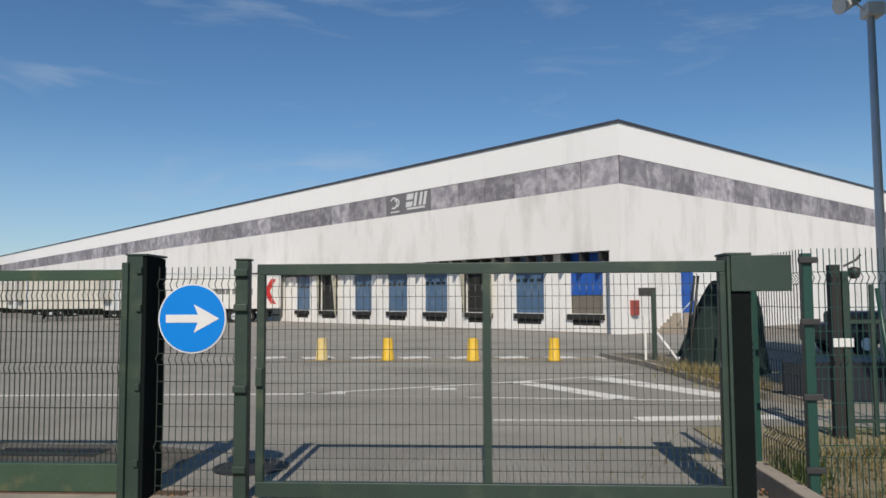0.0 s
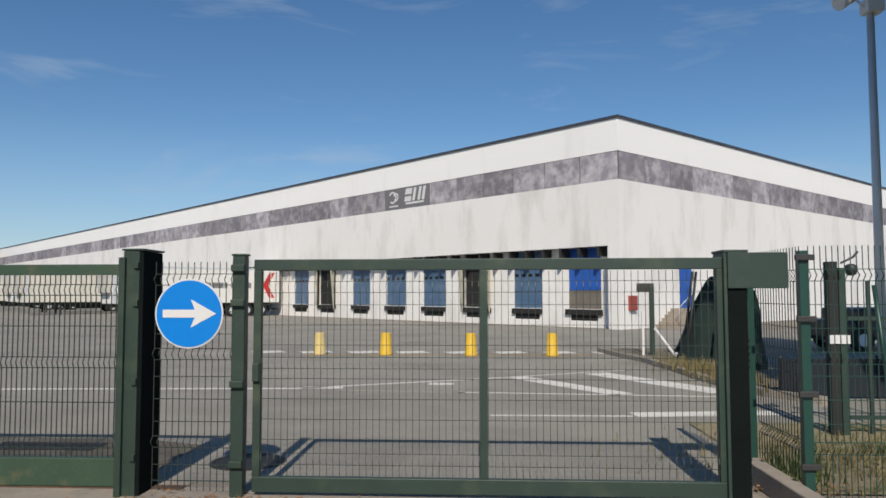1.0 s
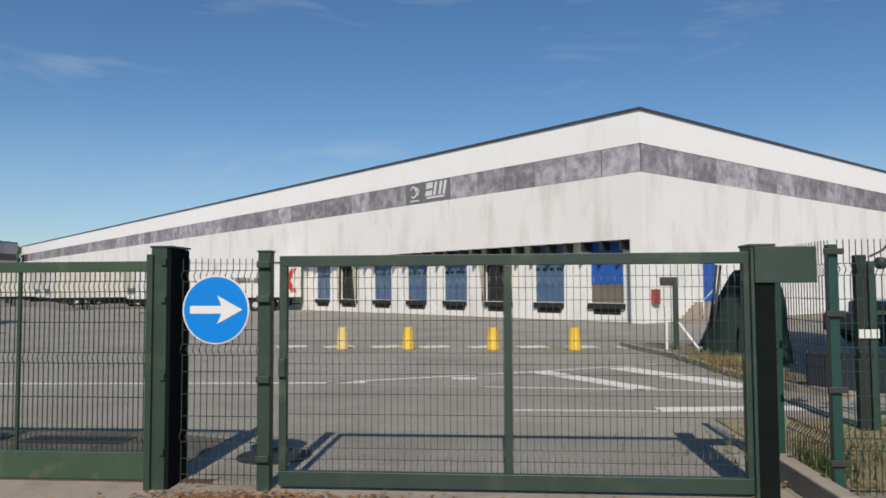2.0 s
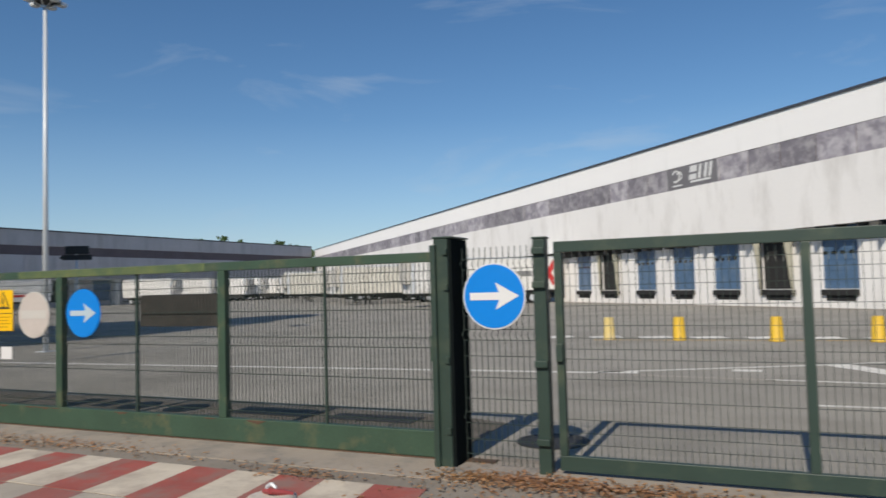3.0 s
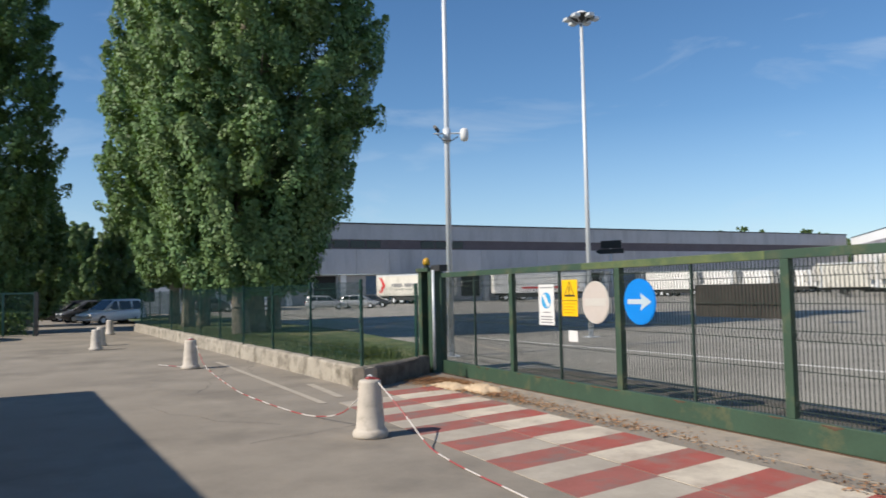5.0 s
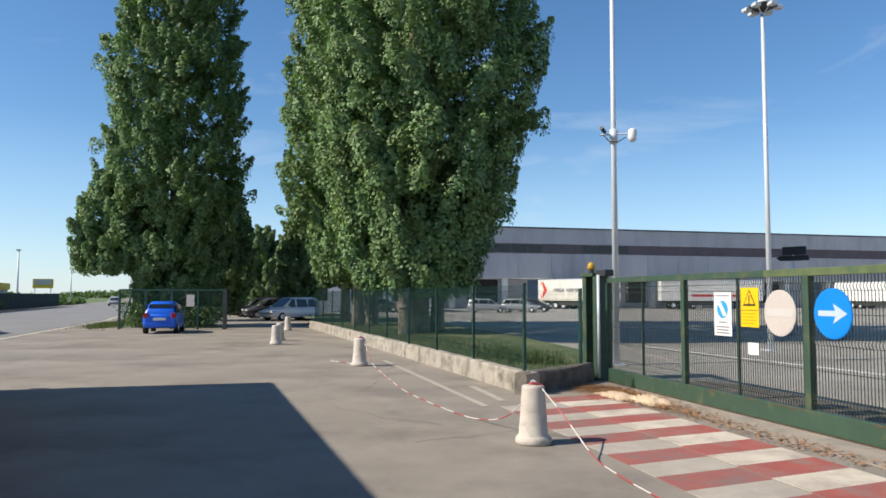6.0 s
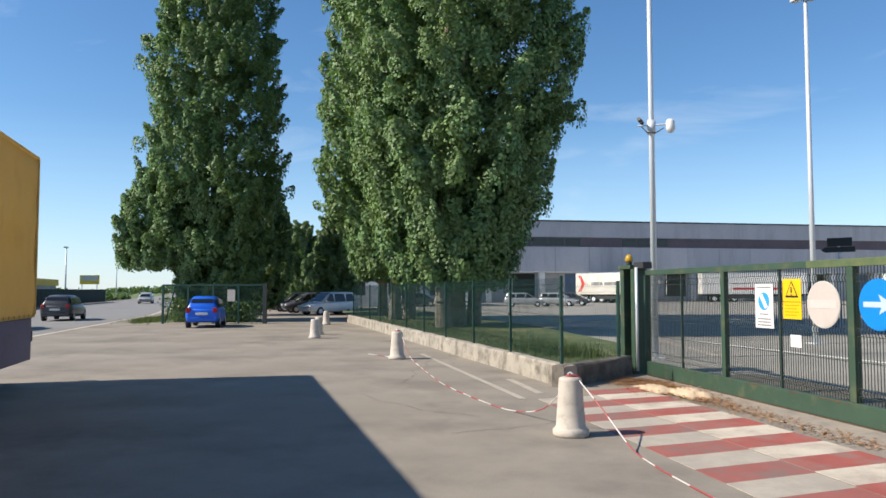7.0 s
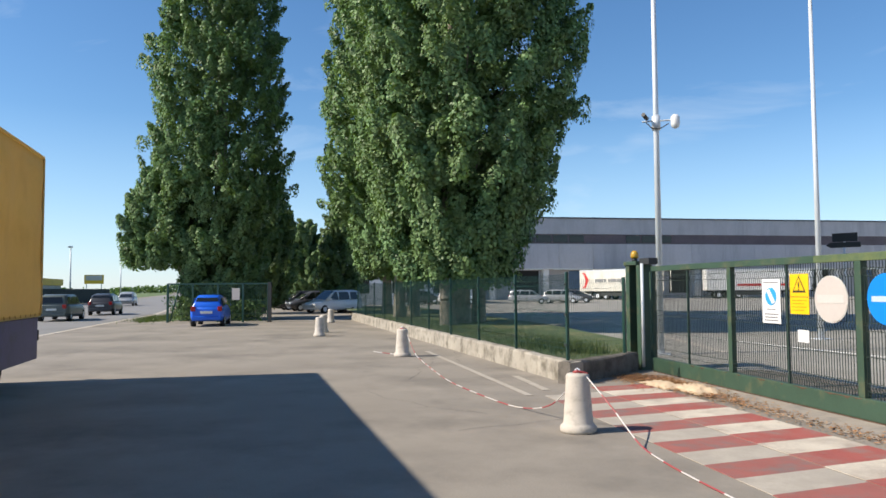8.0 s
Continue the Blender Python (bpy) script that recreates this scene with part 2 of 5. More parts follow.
tl.new(thin.outputs["BSDF"], tmx.inputs[2])
tl.new(tmx.outputs["Shader"], tn["Material Output"].inputs["Surface"])
TRUCKGREY = mat("dark_violet_skirt", (0.085, 0.072, 0.15), 0.5, vary=0.15, size=0.6, dirt=(0.06, 0.055, 0.085), dirt_at=0.6, dirt_size=0.5)
TYRE = mat("tyre", (0.02, 0.02, 0.02), 0.85, vary=0.2, size=0.1)
GLASSDARK = mat("dark_car_glass", (0.015, 0.018, 0.02), 0.08, vary=0.05, bump=0)
CARBLUE = mat("blue_car_paint", (0.014, 0.12, 0.66), 0.3, vary=0.03, bump=0)
CARGREY = mat("dark_grey_car_paint", (0.055, 0.055, 0.06), 0.3, vary=0.05, bump=0)
CARGREEN = mat("grey_green_car_paint", (0.10, 0.12, 0.115), 0.3, vary=0.05, bump=0)
CARWHITE = mat("white_car_paint", (0.66, 0.68, 0.69), 0.3, vary=0.03, bump=0)
CARSILVER = mat("silver_car_paint", (0.42, 0.43, 0.44), 0.3, metal=0.3, vary=0.05, bump=0)
CARBLACK = mat("black_car_paint", (0.02, 0.02, 0.022), 0.3, vary=0.05, bump=0)
REDLAMP = mat("red_lamp_glass", (0.35, 0.01, 0.01), 0.2, vary=0.05, bump=0)
AMBER = mat("amber_beacon", (0.45, 0.26, 0.02), 0.25, vary=0.1, bump=0)
PLATE = mat("plate_white", (0.7, 0.7, 0.68), 0.5, vary=0.03, bump=0)
REDTAPE = mat("red_tape", (0.34, 0.06, 0.06), 0.5, vary=0.1, bump=0)
WHITETAPE = mat("white_tape", (0.58, 0.54, 0.51), 0.5, vary=0.1, bump=0)
DARKNET = mat("dark_green_netting", (0.008, 0.022, 0.019), 0.9, vary=0.3, size=0.5, grain=20, bump=0.5)
CRACK = mat("crack_fill", (0.10, 0.09, 0.08), 0.95, vary=0.2)
CASTIRON = mat("cast_iron", (0.022, 0.022, 0.022), 0.7, vary=0.2, size=0.1, grain=60, bump=0.5)
REDBOX = mat("red_metal_box", (0.30, 0.06, 0.05), 0.5, vary=0.1)


# ---- mesh helpers ----
def box(bm, x0, y0, z0, x1, y1, z1, bev=0.0):
    vs = [bm.verts.new(p) for p in ((x0, y0, z0), (x1, y0, z0), (x1, y1, z0), (x0, y1, z0), (x0, y0, z1), (x1, y0, z1), (x1, y1, z1), (x0, y1, z1))]
    fs = [bm.faces.new([vs[i] for i in f]) for f in ((3, 2, 1, 0), (4, 5, 6, 7), (0, 1, 5, 4), (1, 2, 6, 5), (2, 3, 7, 6), (3, 0, 4, 7))]
    if bev:
        es = list({e for f in fs for e in f.edges})
        bmesh.ops.bevel(bm, geom=es, offset=bev, segments=2, affect="EDGES", profile=0.5)


def tube(bm, a, b, ra, rb=None, n=10, caps=True):
    a, b = Vector(a), Vector(b)
    rb = ra if rb is None else rb
    q = (b - a).to_track_quat("Z", "Y")
    ring = lambda c, r: [bm.verts.new(c + q @ Vector((r * math.cos(2 * math.pi * i / n), r * math.sin(2 * math.pi * i / n), 0))) for i in range(n)]
    r0, r1 = ring(a, ra), ring(b, rb)
    for i in range(n):
        f = bm.faces.new((r0[i], r0[(i + 1) % n], r1[(i + 1) % n], r1[i]))
        f.smooth = n > 6
    if caps:
        bm.faces.new(list(reversed(r0)))
        bm.faces.new(r1)


def polyline(bm, pts, r, n=6):
    for a, b in zip(pts, pts[1:]):
        tube(bm, a, b, r, n=n)


def lathe(bm, prof, n=24, cx=0, cy=0):
    rings = [[bm.verts.new((cx + r * math.cos(2 * math.pi * i / n), cy + r * math.sin(2 * math.pi * i / n), z)) for i in range(n)] for r, z in prof]
    for a, b in zip(rings, rings[1:]):
        for i in range(n):
            f = bm.faces.new((a[i], a[(i + 1) % n], b[(i + 1) % n], b[i]))
            f.smooth = True
    bm.faces.new(list(reversed(rings[0])))
    bm.faces.new(rings[-1])


def slab(bm, pts, d):
    """A flat shape with thickness: outline pts (3D, in order), pushed by the vector d."""
    a = [bm.verts.new(p) for p in pts]
    b = [bm.verts.new(Vector(p) + Vector(d)) for p in pts]
    n = len(a)
    bm.faces.new(list(reversed(a)))
    bm.faces.new(b)
    for i in range(n):
        bm.faces.new((a[i], a[(i + 1) % n], b[(i + 1) % n], b[i]))


def part(name, bm, material, parent=None, label=""):
    me = bpy.data.meshes.new(name)
    bmesh.ops.recalc_face_normals(bm, faces=bm.faces[:])
    bm.to_mesh(me)
    bm.free()
    me.materials.append(material)
    ob = new(name, me)
    ob.parent = parent
    return tagged(ob, label)


def one(fn, *a, **k):
    bm = bmesh.new()
    fn(bm, *a, **k)
    return bm


def piece(name, me, parent, m=None):
    ob = new(name, me)
    ob.parent = parent
    if m is not None:
        ob.matrix_basis = m
    return ob


def thing(name, label, category, m=None, group="", kind=""):
    ob = new(name)
    ob.empty_display_size = 0.2
    if m is not None:
        ob.matrix_basis = m
    return tagged(ob, label, category, group, kind)


def wire_panel(bm, x0, x1, z0, z1, folds, y=0.0, step=0.06, w=0.0032, depth=0.045, rails=()):
    """Welded wire: uprights with folded ribs, and level wires. Runs along x."""
    zs = [(z0, 0.0)]
    for f in folds:
        zs += [(f - 0.05, 0.0), (f, -depth), (f + 0.05, 0.0)]
    zs.append((z1, 0.0))
    n = max(1, round((x1 - x0) / step))
    for i in range(n + 1):
        x = x0 + (x1 - x0) * i / n
        rings = [[bm.verts.new((x + sx * w, y + dy + sy * w, z)) for sx, sy in ((-1, -1), (1, -1), (1, 1), (-1, 1))] for z, dy in zs]
        for a, b in zip(rings, rings[1:]):
            for k in range(4):
                bm.faces.new((a[k], a[(k + 1) % 4], b[(k + 1) % 4], b[k]))
    for f in folds:
        for dz in (-0.05, 0.05):
            box(bm, x0, y - w - 0.006, f + dz - w, x1, y + w - 0.006, f + dz + w)
    for r in rails:
        box(bm, x0, y - w - 0.006, r - w, x1, y + w - 0.006, r + w)


# ---- ground ----
def flat(name, pts, z, material, label, category="ground", kind="structure"):
    bm = bmesh.new()
    bm.faces.new([bm.verts.new((x, y, z)) for x, y in pts])
    ob = part(name, bm, material)
    if ob.data.polygons[0].normal.z < 0:
        ob.data.flip_normals()
    return tagged(ob, label, category, "", kind)


flat("ground", [(-2500, -2500), (2500, -2500), (2500, 2500), (-2500, 2500)], 0, ASPHALT, "worn grey asphalt of the yard and forecourt")
flat("road", [(-500, -62), (-300, -36), (-180, -24.5), (-110, -16.6), (-60, -11.2), (-32, -10.3), (60, -10.0), (60, -22.0), (-40, -22.0), (-110, -27.5), (-300, -47), (-500, -74)],
     0.006, ROADMAT, "grey asphalt public road beside the forecourt", "road")
flat("field", [(60, -24.5), (-40, -24.5), (-110, -30), (-300, -50), (-2400, -380), (-2400, -2400), (60, -2400)], 0.012, FIELD, "flat green field beyond the road", "field")
flat("verge", [(-44, -9.3), (-60, -10.2), (-110, -15.6), (-300, -35), (-900, -105), (-900, -60), (-110, -9), (-60, -7.8), (-46, -7.2)], 0.014, FIELD, "grass verge between road and car park", "grass")
flat("lawn", [(-16.2, 3.9), (-43.5, 2.1), (-60, 2.0), (-60, 7.5), (-30, 8.2), (-21, 7.4), (-17.2, 6.0)], 0.30, GRASS, "green lawn strip behind the low wall", "grass")


flat("yard", [(-120, 6.16), (40, 6.16), (40, 36), (4, 36.5), (-100, 140), (-120, 140)], 0.003,
     mat("yard_asphalt", (0.29, 0.272, 0.236), 0.9, vary=0.18, size=2.5, grain=60, bump=0.35, dirt=(0.215, 0.20, 0.172), dirt_at=0.57, dirt_size=3.2), "pale worn asphalt of the loading yard", "ground")


def strip(name, a, b, w, material, label, z=0.007):
    a, b = Vector((*a, 0)), Vector((*b, 0))
    n = (b - a).normalized().cross(Vector((0, 0, 1))) * w / 2
    return flat(name, [(a + n)[:2], (b + n)[:2], (b - n)[:2], (a - n)[:2]], z, material, label, "road marking")


strip("edge_line", (-20, -10.35), (-57, -10.85), 0.22, ROADWHITE, "worn white edge line along the road", 0.010)
strip("edge_line", (-57, -10.85), (-110, -16.2), 0.22, ROADWHITE, "worn white edge line along the road", 0.010)
strip("yard_line", (-26, 11.9), (-5.7, 13.15), 0.18, YARDWHITE, "thin white painted line across the yard")
strip("yard_line", (-5.7, 13.2), (-1.7, 15.2), 0.14, YARDWHITE, "thin white painted line across the yard")
strip("yard_line", (-1.7, 15.25), (1.2, 16.9), 0.11, YARDWHITE, "thin white painted line across the yard")
strip("yard_line", (-2.15, 10.2), (-0.05, 10.22), 0.11, YARDWHITE, "thin white painted line across the yard")
strip("yard_line", (-5.0, 12.95), (-2.6, 12.7), 0.09, ROADWHITE_D, "thin white painted line across the yard")
strip("yard_arrow", (-0.03, 10.35), (2.2, 10.62), 0.42, YARDWHITE, "broad white painted arrow bar on the yard")
strip("yard_arrow", (-5.7, 13.25), (-4.95, 13.3), 0.30, YARDWHITE, "broad white painted arrow bar on the yard")
strip("yard_arrow", (-3.35, 13.98), (-2.85, 13.98), 0.32, YARDWHITE, "broad white painted arrow bar on the yard")
strip("hatch_bar", (-1.55, 15.25), (0.25, 12.55), 0.5, YARDWHITE, "white painted hatch bar on the yard")
strip("hatch_bar", (0.25, 16.1), (2.1, 12.95), 0.62, YARDWHITE, "white painted hatch bar on the yard")
strip("yard_line", (-2.75, 12.75), (2.0, 12.35), 0.11, YARDWHITE, "thin white painted line across the yard")
strip("island_line", (-7.6, 20.85), (1.15, 21.2), 0.22, ROADYELLOW, "worn yellow painted line beside the bollards")
for i in range(8):
    strip("dash_mark", (-9.4 + i * 1.5, 21.75 + 0.02 * i), (-8.55 + i * 1.5, 22.15), 0.8, YARDWHITE, "short white painted dash on the yard")
strip("forecourt_line", (-14.1, 2.55), (-22.5, 2.35), 0.12, ROADWHITE_D, "faded white line along the low wall")
strip("forecourt_line", (-14.6, 3.0), (-16.6, 3.05), 0.14, ROADWHITE_D, "faded white line along the low wall")
strip("yard_line", (-35, 13.2), (-20, 9.6), 0.24, ROADWHITE_D, "thin white painted line across the yard")

# red and white crossing in front of the sliding gate: two rows of slanted slabs of paint
zebra = thing("painted_crossing", "worn red and white striped paint before the sliding gate", "road marking", kind="structure")
X0, PER = -14.95, 0.511
for i in range(19):
    for row, (ya, yb) in enumerate(((2.78, 3.80), (3.83, 4.88))):
        xa, xb = X0 + i * PER, X0 + (i + 1) * PER
        sh = lambda y: (4.88 - y) * 0.17
        off = 0.0 if row else 0.05
        if row == 0 and i < 1:
            continue
        white = i % 2 == 1
        m_ = (ROADWHITE if row else ROADWHITE_D) if white else (ROADRED if row else ROADRED_D)
        bm = bmesh.new()
        slab(bm, [(xa + sh(ya) + off, ya, 0.001), (xb + sh(ya) + off, ya, 0.001), (xb + sh(yb) + off, yb, 0.001), (xa + sh(yb) + off, yb, 0.001)], (0, 0, 0.006))
        part("stripe", bm, m_, zebra)

# patched strip of concrete under the sliding gate
bm = one(box, -16.6, 5.2, 0.001, -5.0, 6.15, 0.012)
tagged(part("threshold", bm, KERB), "grey concrete threshold strip under the sliding gate", "threshold", "", "structure")
bm = one(box, -5.0, 5.35, 0.001, 0.2, 6.0, 0.008)
tagged(part("threshold", bm, KERB), "grey concrete threshold strip under the swing gate", "threshold", "", "structure")
# brown dirt, darkened further to paint in the shadow of the gate mesh
flat("dirt_strip", [(-16.4, 6.16), (-5.55, 6.16), (-5.6, 7.9), (-6.6, 8.25), (-7.6, 8.2), (-8.7, 8.4), (-9.4, 8.25), (-10.5, 8.5), (-11.6, 8.3), (-12.6, 8.45), (-13.8, 8.2), (-15.2, 8.35), (-16.4, 8.1)], 0.006,
     mat("dirt_with_mesh_shade", (0.12, 0.104, 0.082), 0.95, vary=0.3, size=0.5, grain=50, bump=0.5, dirt=(0.20, 0.18, 0.15), dirt_at=0.6, dirt_size=0.6), "dirt and painted mesh shadow behind the sliding gate", "dirt")
for x in (-9.6, -8.05):
    tagged(part("drain_grate", one(box, x, 7.5, 0.007, x + 1.3, 7.92, 0.016), CASTIRON), "flat dark iron drain grate behind the gate", "drain grate")
bm = one(lathe, [(0.40, 0.002), (0.40, 0.012), (0.35, 0.013), (0.35, 0.010)], 28)
mh = tagged(part("manhole_cover", bm, CASTIRON), "round cast iron manhole cover set in asphalt", "manhole cover")
mh.location = (-4.76, 7.04, 0)

# ---- gates ----
YG, YS = 5.71, 5.87


def post(name, x, y, w, h, label, cap=0.02):
    p = thing(name, label, "gate post", pose(x, y, 0))
    part("shaft", one(box, -w / 2, -w / 2, 0, w / 2, w / 2, h, 0.008), GREEN, p)
    part("cap", one(box, -w / 2 - 0.01, -w / 2 - 0.01, h + 0.001, w / 2 + 0.01, w / 2 + 0.01, h + cap, 0.006), GREEN, p)
    return p


post_a = thing("gate_post", "thick deep dark green steel gate post", "gate post", pose(-5.33, YG + 0.03, 0))
part("shaft", one(box, -0.145, -0.11, 0, 0.005, 0.30, 2.19, 0.008), GREEN, post_a)
# unlit east face of the post, its shade put into the colour
part("channel", one(box, 0.0055, -0.10, 0, 0.04, 0.29, 2.185, 0.004), SHADEGAP, post_a, "side face painted near black as shade")
part("cap", one(box, -0.155, -0.12, 2.191, 0.05, 0.31, 2.21, 0.006), GREEN, post_a)
for z in (0.35, 1.02, 1.72, 2.06):
    part("clamp", one(box, -0.04, -0.135, z - 0.03, 0.004, -0.1105, z + 0.03, 0.004), GREEN, post_a)
part("strip_post", one(box, -0.17, -0.15, 0, -0.112, -0.09, 2.13, 0.005), GREEN, post_a)
post_b = post("gate_post", -4.42, YG, 0.115, 2.14, "slim green square steel gate post with clips")
for z in (0.3, 1.0, 1.72, 2.03):
    part("clamp", one(box, -0.06, -0.10, z - 0.03, 0.06, -0.059, z + 0.03, 0.006), GREEN, post_b)
post_c = thing("gate_post", "steel gate post with painted dark hollow and green top sheet", "gate post", pose(-0.05, YG + 0.06, 0))
# hollow post: the dark inside is painted on a solid shaft
part("shaft", one(box, -0.07, -0.09, 0, 0.10, 0.2, 2.15, 0.008), SHADEGAP, post_c, "shaft painted black for the dark hollow")
part("edge_strip", one(box, -0.10, -0.10, 0, -0.071, 0.2, 2.15, 0.004), GREEN, post_c)
part("cap", one(box, -0.11, -0.11, 2.151, 0.11, 0.21, 2.175, 0.006), GREEN, post_c)
part("side_sheet", one(box, -0.07, -0.118, 1.84, 0.44, -0.092, 2.15, 0.005), GREEN, post_c, "flat green painted steel sheet")
rack = bmesh.new()
for k in range(34):
    box(rack, 0.102, 0.0, 0.12 + k * 0.058, 0.135, 0.03, 0.15 + k * 0.058)
part("rack", rack, DARKMETAL, post_c, "toothed dark steel strip")["kind"] = "stuff"

# panel between the two left posts, with the round blue sign
fp = thing("fence_panel", "green welded wire fence panel between two gate posts", "fence panel", pose(0, YG - 0.01, 0))
part("wire_mesh", one(wire_panel, -5.2, -4.49, 0.05, 2.09, (0.48, 1.26, 1.93), rails=(0.14, 0.28, 0.66, 0.86, 1.06, 1.44, 1.64)), WIRE, fp)

LEAF_L, LEAF_R = -4.30, -0.13
sw = thing("swing_gate", "green steel swing gate leaf filled with welded wire", "gate", pose(0, YS - 0.12, 0))
part("top_rail", one(box, LEAF_L, -0.035, 2.01, LEAF_R, 0.035, 2.11, 0.006), GREEN, sw)
part("bottom_rail", one(box, LEAF_L, -0.035, 0.04, LEAF_R, 0.035, 0.175, 0.006), GREEN, sw)
for x in (LEAF_L + 0.035, -2.23, LEAF_R - 0.035):
    part("upright", one(box, x - 0.035, -0.034, 0.176, x + 0.035, 0.034, 2.009, 0.005), GREEN, sw)
for a, b in ((LEAF_L + 0.075, -2.27), (-2.19, LEAF_R - 0.075)):
    part("wire_mesh", one(wire_panel, a, b, 0.18, 2.0, (0.33, 1.18, 1.86), 0.0, rails=(0.5, 0.68, 0.86, 1.04, 1.34, 1.52, 1.7), depth=0.02, w=0.0023), WIRE, sw)
part("lock_box", one(box, LEAF_L + 0.005, -0.075, 1.02, LEAF_L + 0.065, -0.036, 1.18, 0.006), GREEN, sw)

sl = thing("sliding_gate", "long weathered green steel sliding gate with rust", "gate", pose(0, YS + 0.06, 0))
ENDS = (-16.65, -13.93, -11.09, -8.35, -5.52)
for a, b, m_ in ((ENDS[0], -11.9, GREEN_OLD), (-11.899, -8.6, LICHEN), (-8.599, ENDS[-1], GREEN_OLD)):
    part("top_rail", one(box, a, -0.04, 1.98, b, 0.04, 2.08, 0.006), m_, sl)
part("bottom_rail", one(box, ENDS[0], -0.05, 0.026, ENDS[-1], 0.05, 0.285, 0.008), GREEN_OLD, sl)
for x in ENDS:
    part("upright", one(box, x - 0.055, -0.045, 0.286, x + 0.055, 0.045, 1.979, 0.006), GREEN_OLD, sl)
for a, b in zip(ENDS, ENDS[1:]):
    mid = (a + b) / 2
    part("wire_mesh", one(wire_panel, a + 0.06, b - 0.06, 0.287, 1.978, (0.42, 1.16, 1.84), 0.0, step=0.05, depth=0.022, w=0.0040, rails=(0.79, 1.50)), WIRE, sl)
    part("thin_upright", one(box, mid - 0.014, -0.02, 0.287, mid + 0.014, 0.012, 1.978), GREEN, sl)
rusty = random.Random(4)
for k in range(16):
    x = rusty.uniform(-16.2, -5.9) if k % 3 else rusty.uniform(-13.2, -10.8)
    w_, h_ = rusty.uniform(0.02, 0.16), rusty.uniform(0.015, 0.05)
    bm = bmesh.new()
    top = 0.286
    front = -0.0505 - 0.00025 * (k + 1)
    low = [(x - w_ + 2 * w_ * q_ / 9, front, top - 0.012 - h_ * rusty.uniform(0.25, 1.0) * math.sin(math.pi * (q_ + 0.3) / 9.6)) for q_ in range(10)]
    slab(bm, [(x - w_, front, top - 0.009), *low, (x + w_, front, top - 0.009)], (0, -0.0502 - front, 0))
    part("rust_patch", bm, RUST, sl)
part("lock_box", one(box, ENDS[-1] - 0.12, -0.075, 0.98, ENDS[-1] - 0.056, -0.02, 1.24, 0.006), GREEN_OLD, sl)
bm = one(box, -16.6, YS + 0.0, 0.012, -5.0, YS + 0.12, 0.024)
tagged(part("gate_track", bm, RUST), "rusty steel ground track of the sliding gate", "track", "", "structure")

# dark board fixed behind the wires of one bay
BOARD = mat("dark_brown_steel", (0.06, 0.053, 0.046), 0.75, vary=0.25, size=0.8, dirt=(0.035, 0.031, 0.028), dirt_at=0.55, dirt_size=0.6)
part("board", one(box, -9.70, 0.022, 1.33, -8.45, 0.040, 1.71, 0.003), BOARD, sl, "dark brown board fixed behind the wires")
part("board_rail", one(box, -9.70, 0.041, 1.67, -8.45, 0.065, 1.72), DARKMETAL, sl)

# end portal of the sliding gate
po = thing("gate_portal", "dark green steel guide portal at the gate end", "gate post", pose(-17.05, YS + 0.05, 0))
for x in (-0.44, 0.06):
    part("shaft", one(box, x - 0.085, -0.14, 0, x + 0.085, 0.14, 2.12, 0.008), GREEN_OLD, po)
part("head", one(box, -0.56, -0.17, 2.121, 0.02, 0.17, 2.20, 0.008), GREEN_OLD, po)
part("roller_guard", one(box, 0.05, -0.10, 2.121, 0.46, 0.10, 2.25, 0.008), DARKMETAL, po)
# black sheet that stands for the shade inside the portal
part("back_sheet", one(box, -0.354, 0.06, 0.05, -0.026, 0.08, 2.1), SHADEGAP, po)
pipe = tagged(part("drain_pipe", one(tube, (-16.62, YS - 0.18, 0.10), (-16.62, YS - 0.18, 2.14), 0.03, n=12), METAL), "pale grey steel conduit beside the gate end", "pipe")
beacon = thing("beacon", "amber flashing beacon on top of the gate portal", "warning light", pose(-17.42, YS + 0.05, 2.20))
part("base", one(lathe, [(0.06, 0.0), (0.06, 0.06), (0.05, 0.07)], 14), DARKMETAL, beacon)
part("dome", one(lathe, [(0.075, 0.071), (0.085, 0.12), (0.075, 0.18), (0.05, 0.22), (0.015, 0.235)], 16), AMBER, beacon)


# ---- signs ----
def disc(bm, r, d, n=40):
    slab(bm, [(r * math.cos(2 * math.pi * i / n), 0, r * math.sin(2 * math.pi * i / n)) for i in range(n)], (0, -d, 0))


def arrow(bm, s, y):
    pts = [(-0.44, 0.065), (0.10, 0.065), (0.03, 0.235), (0.46, 0.0), (0.03, -0.235), (0.10, -0.065), (-0.44, -0.065)]
    slab(bm, [(x * s, y, z * s) for x, z in pts], (0, -0.003, 0))


def round_sign(x, y, z, r, face, mark, rim, label):
    s = thing("round_sign", label, "traffic sign", pose(x, y, z))
    part("rim", one(disc, r, 0.012), rim, s)
    bm = one(disc, r * 0.955, 0.004)
    bmesh.ops.translate(bm, verts=bm.verts[:], vec=(0, -0.013, 0))
    part("face", bm, face, s)
    return s


s1 = round_sign(-4.85, YG - 0.09, 1.625, 0.31, SIGNBLUE, SIGNWHITE, SIGNWHITE, "round blue sign with a white arrow on the fence")
part("arrow", one(arrow, 0.54, -0.0175), SIGNWHITE, s1)
s2 = round_sign(-10.61, YS + 0.009, 1.51, 0.31, SIGNBLUE, SIGNGREYBLUE, SIGNBLUE, "round blue sign with a faded grey arrow on the gate")
part("arrow", one(arrow, 0.52, -0.0175), SIGNGREYBLUE, s2)
s3 = round_sign(-11.55, YS + 0.009, 1.495, 0.31, SIGNFADED, SIGNGREY, SIGNGREY, "round sign bleached to pale pink and white")
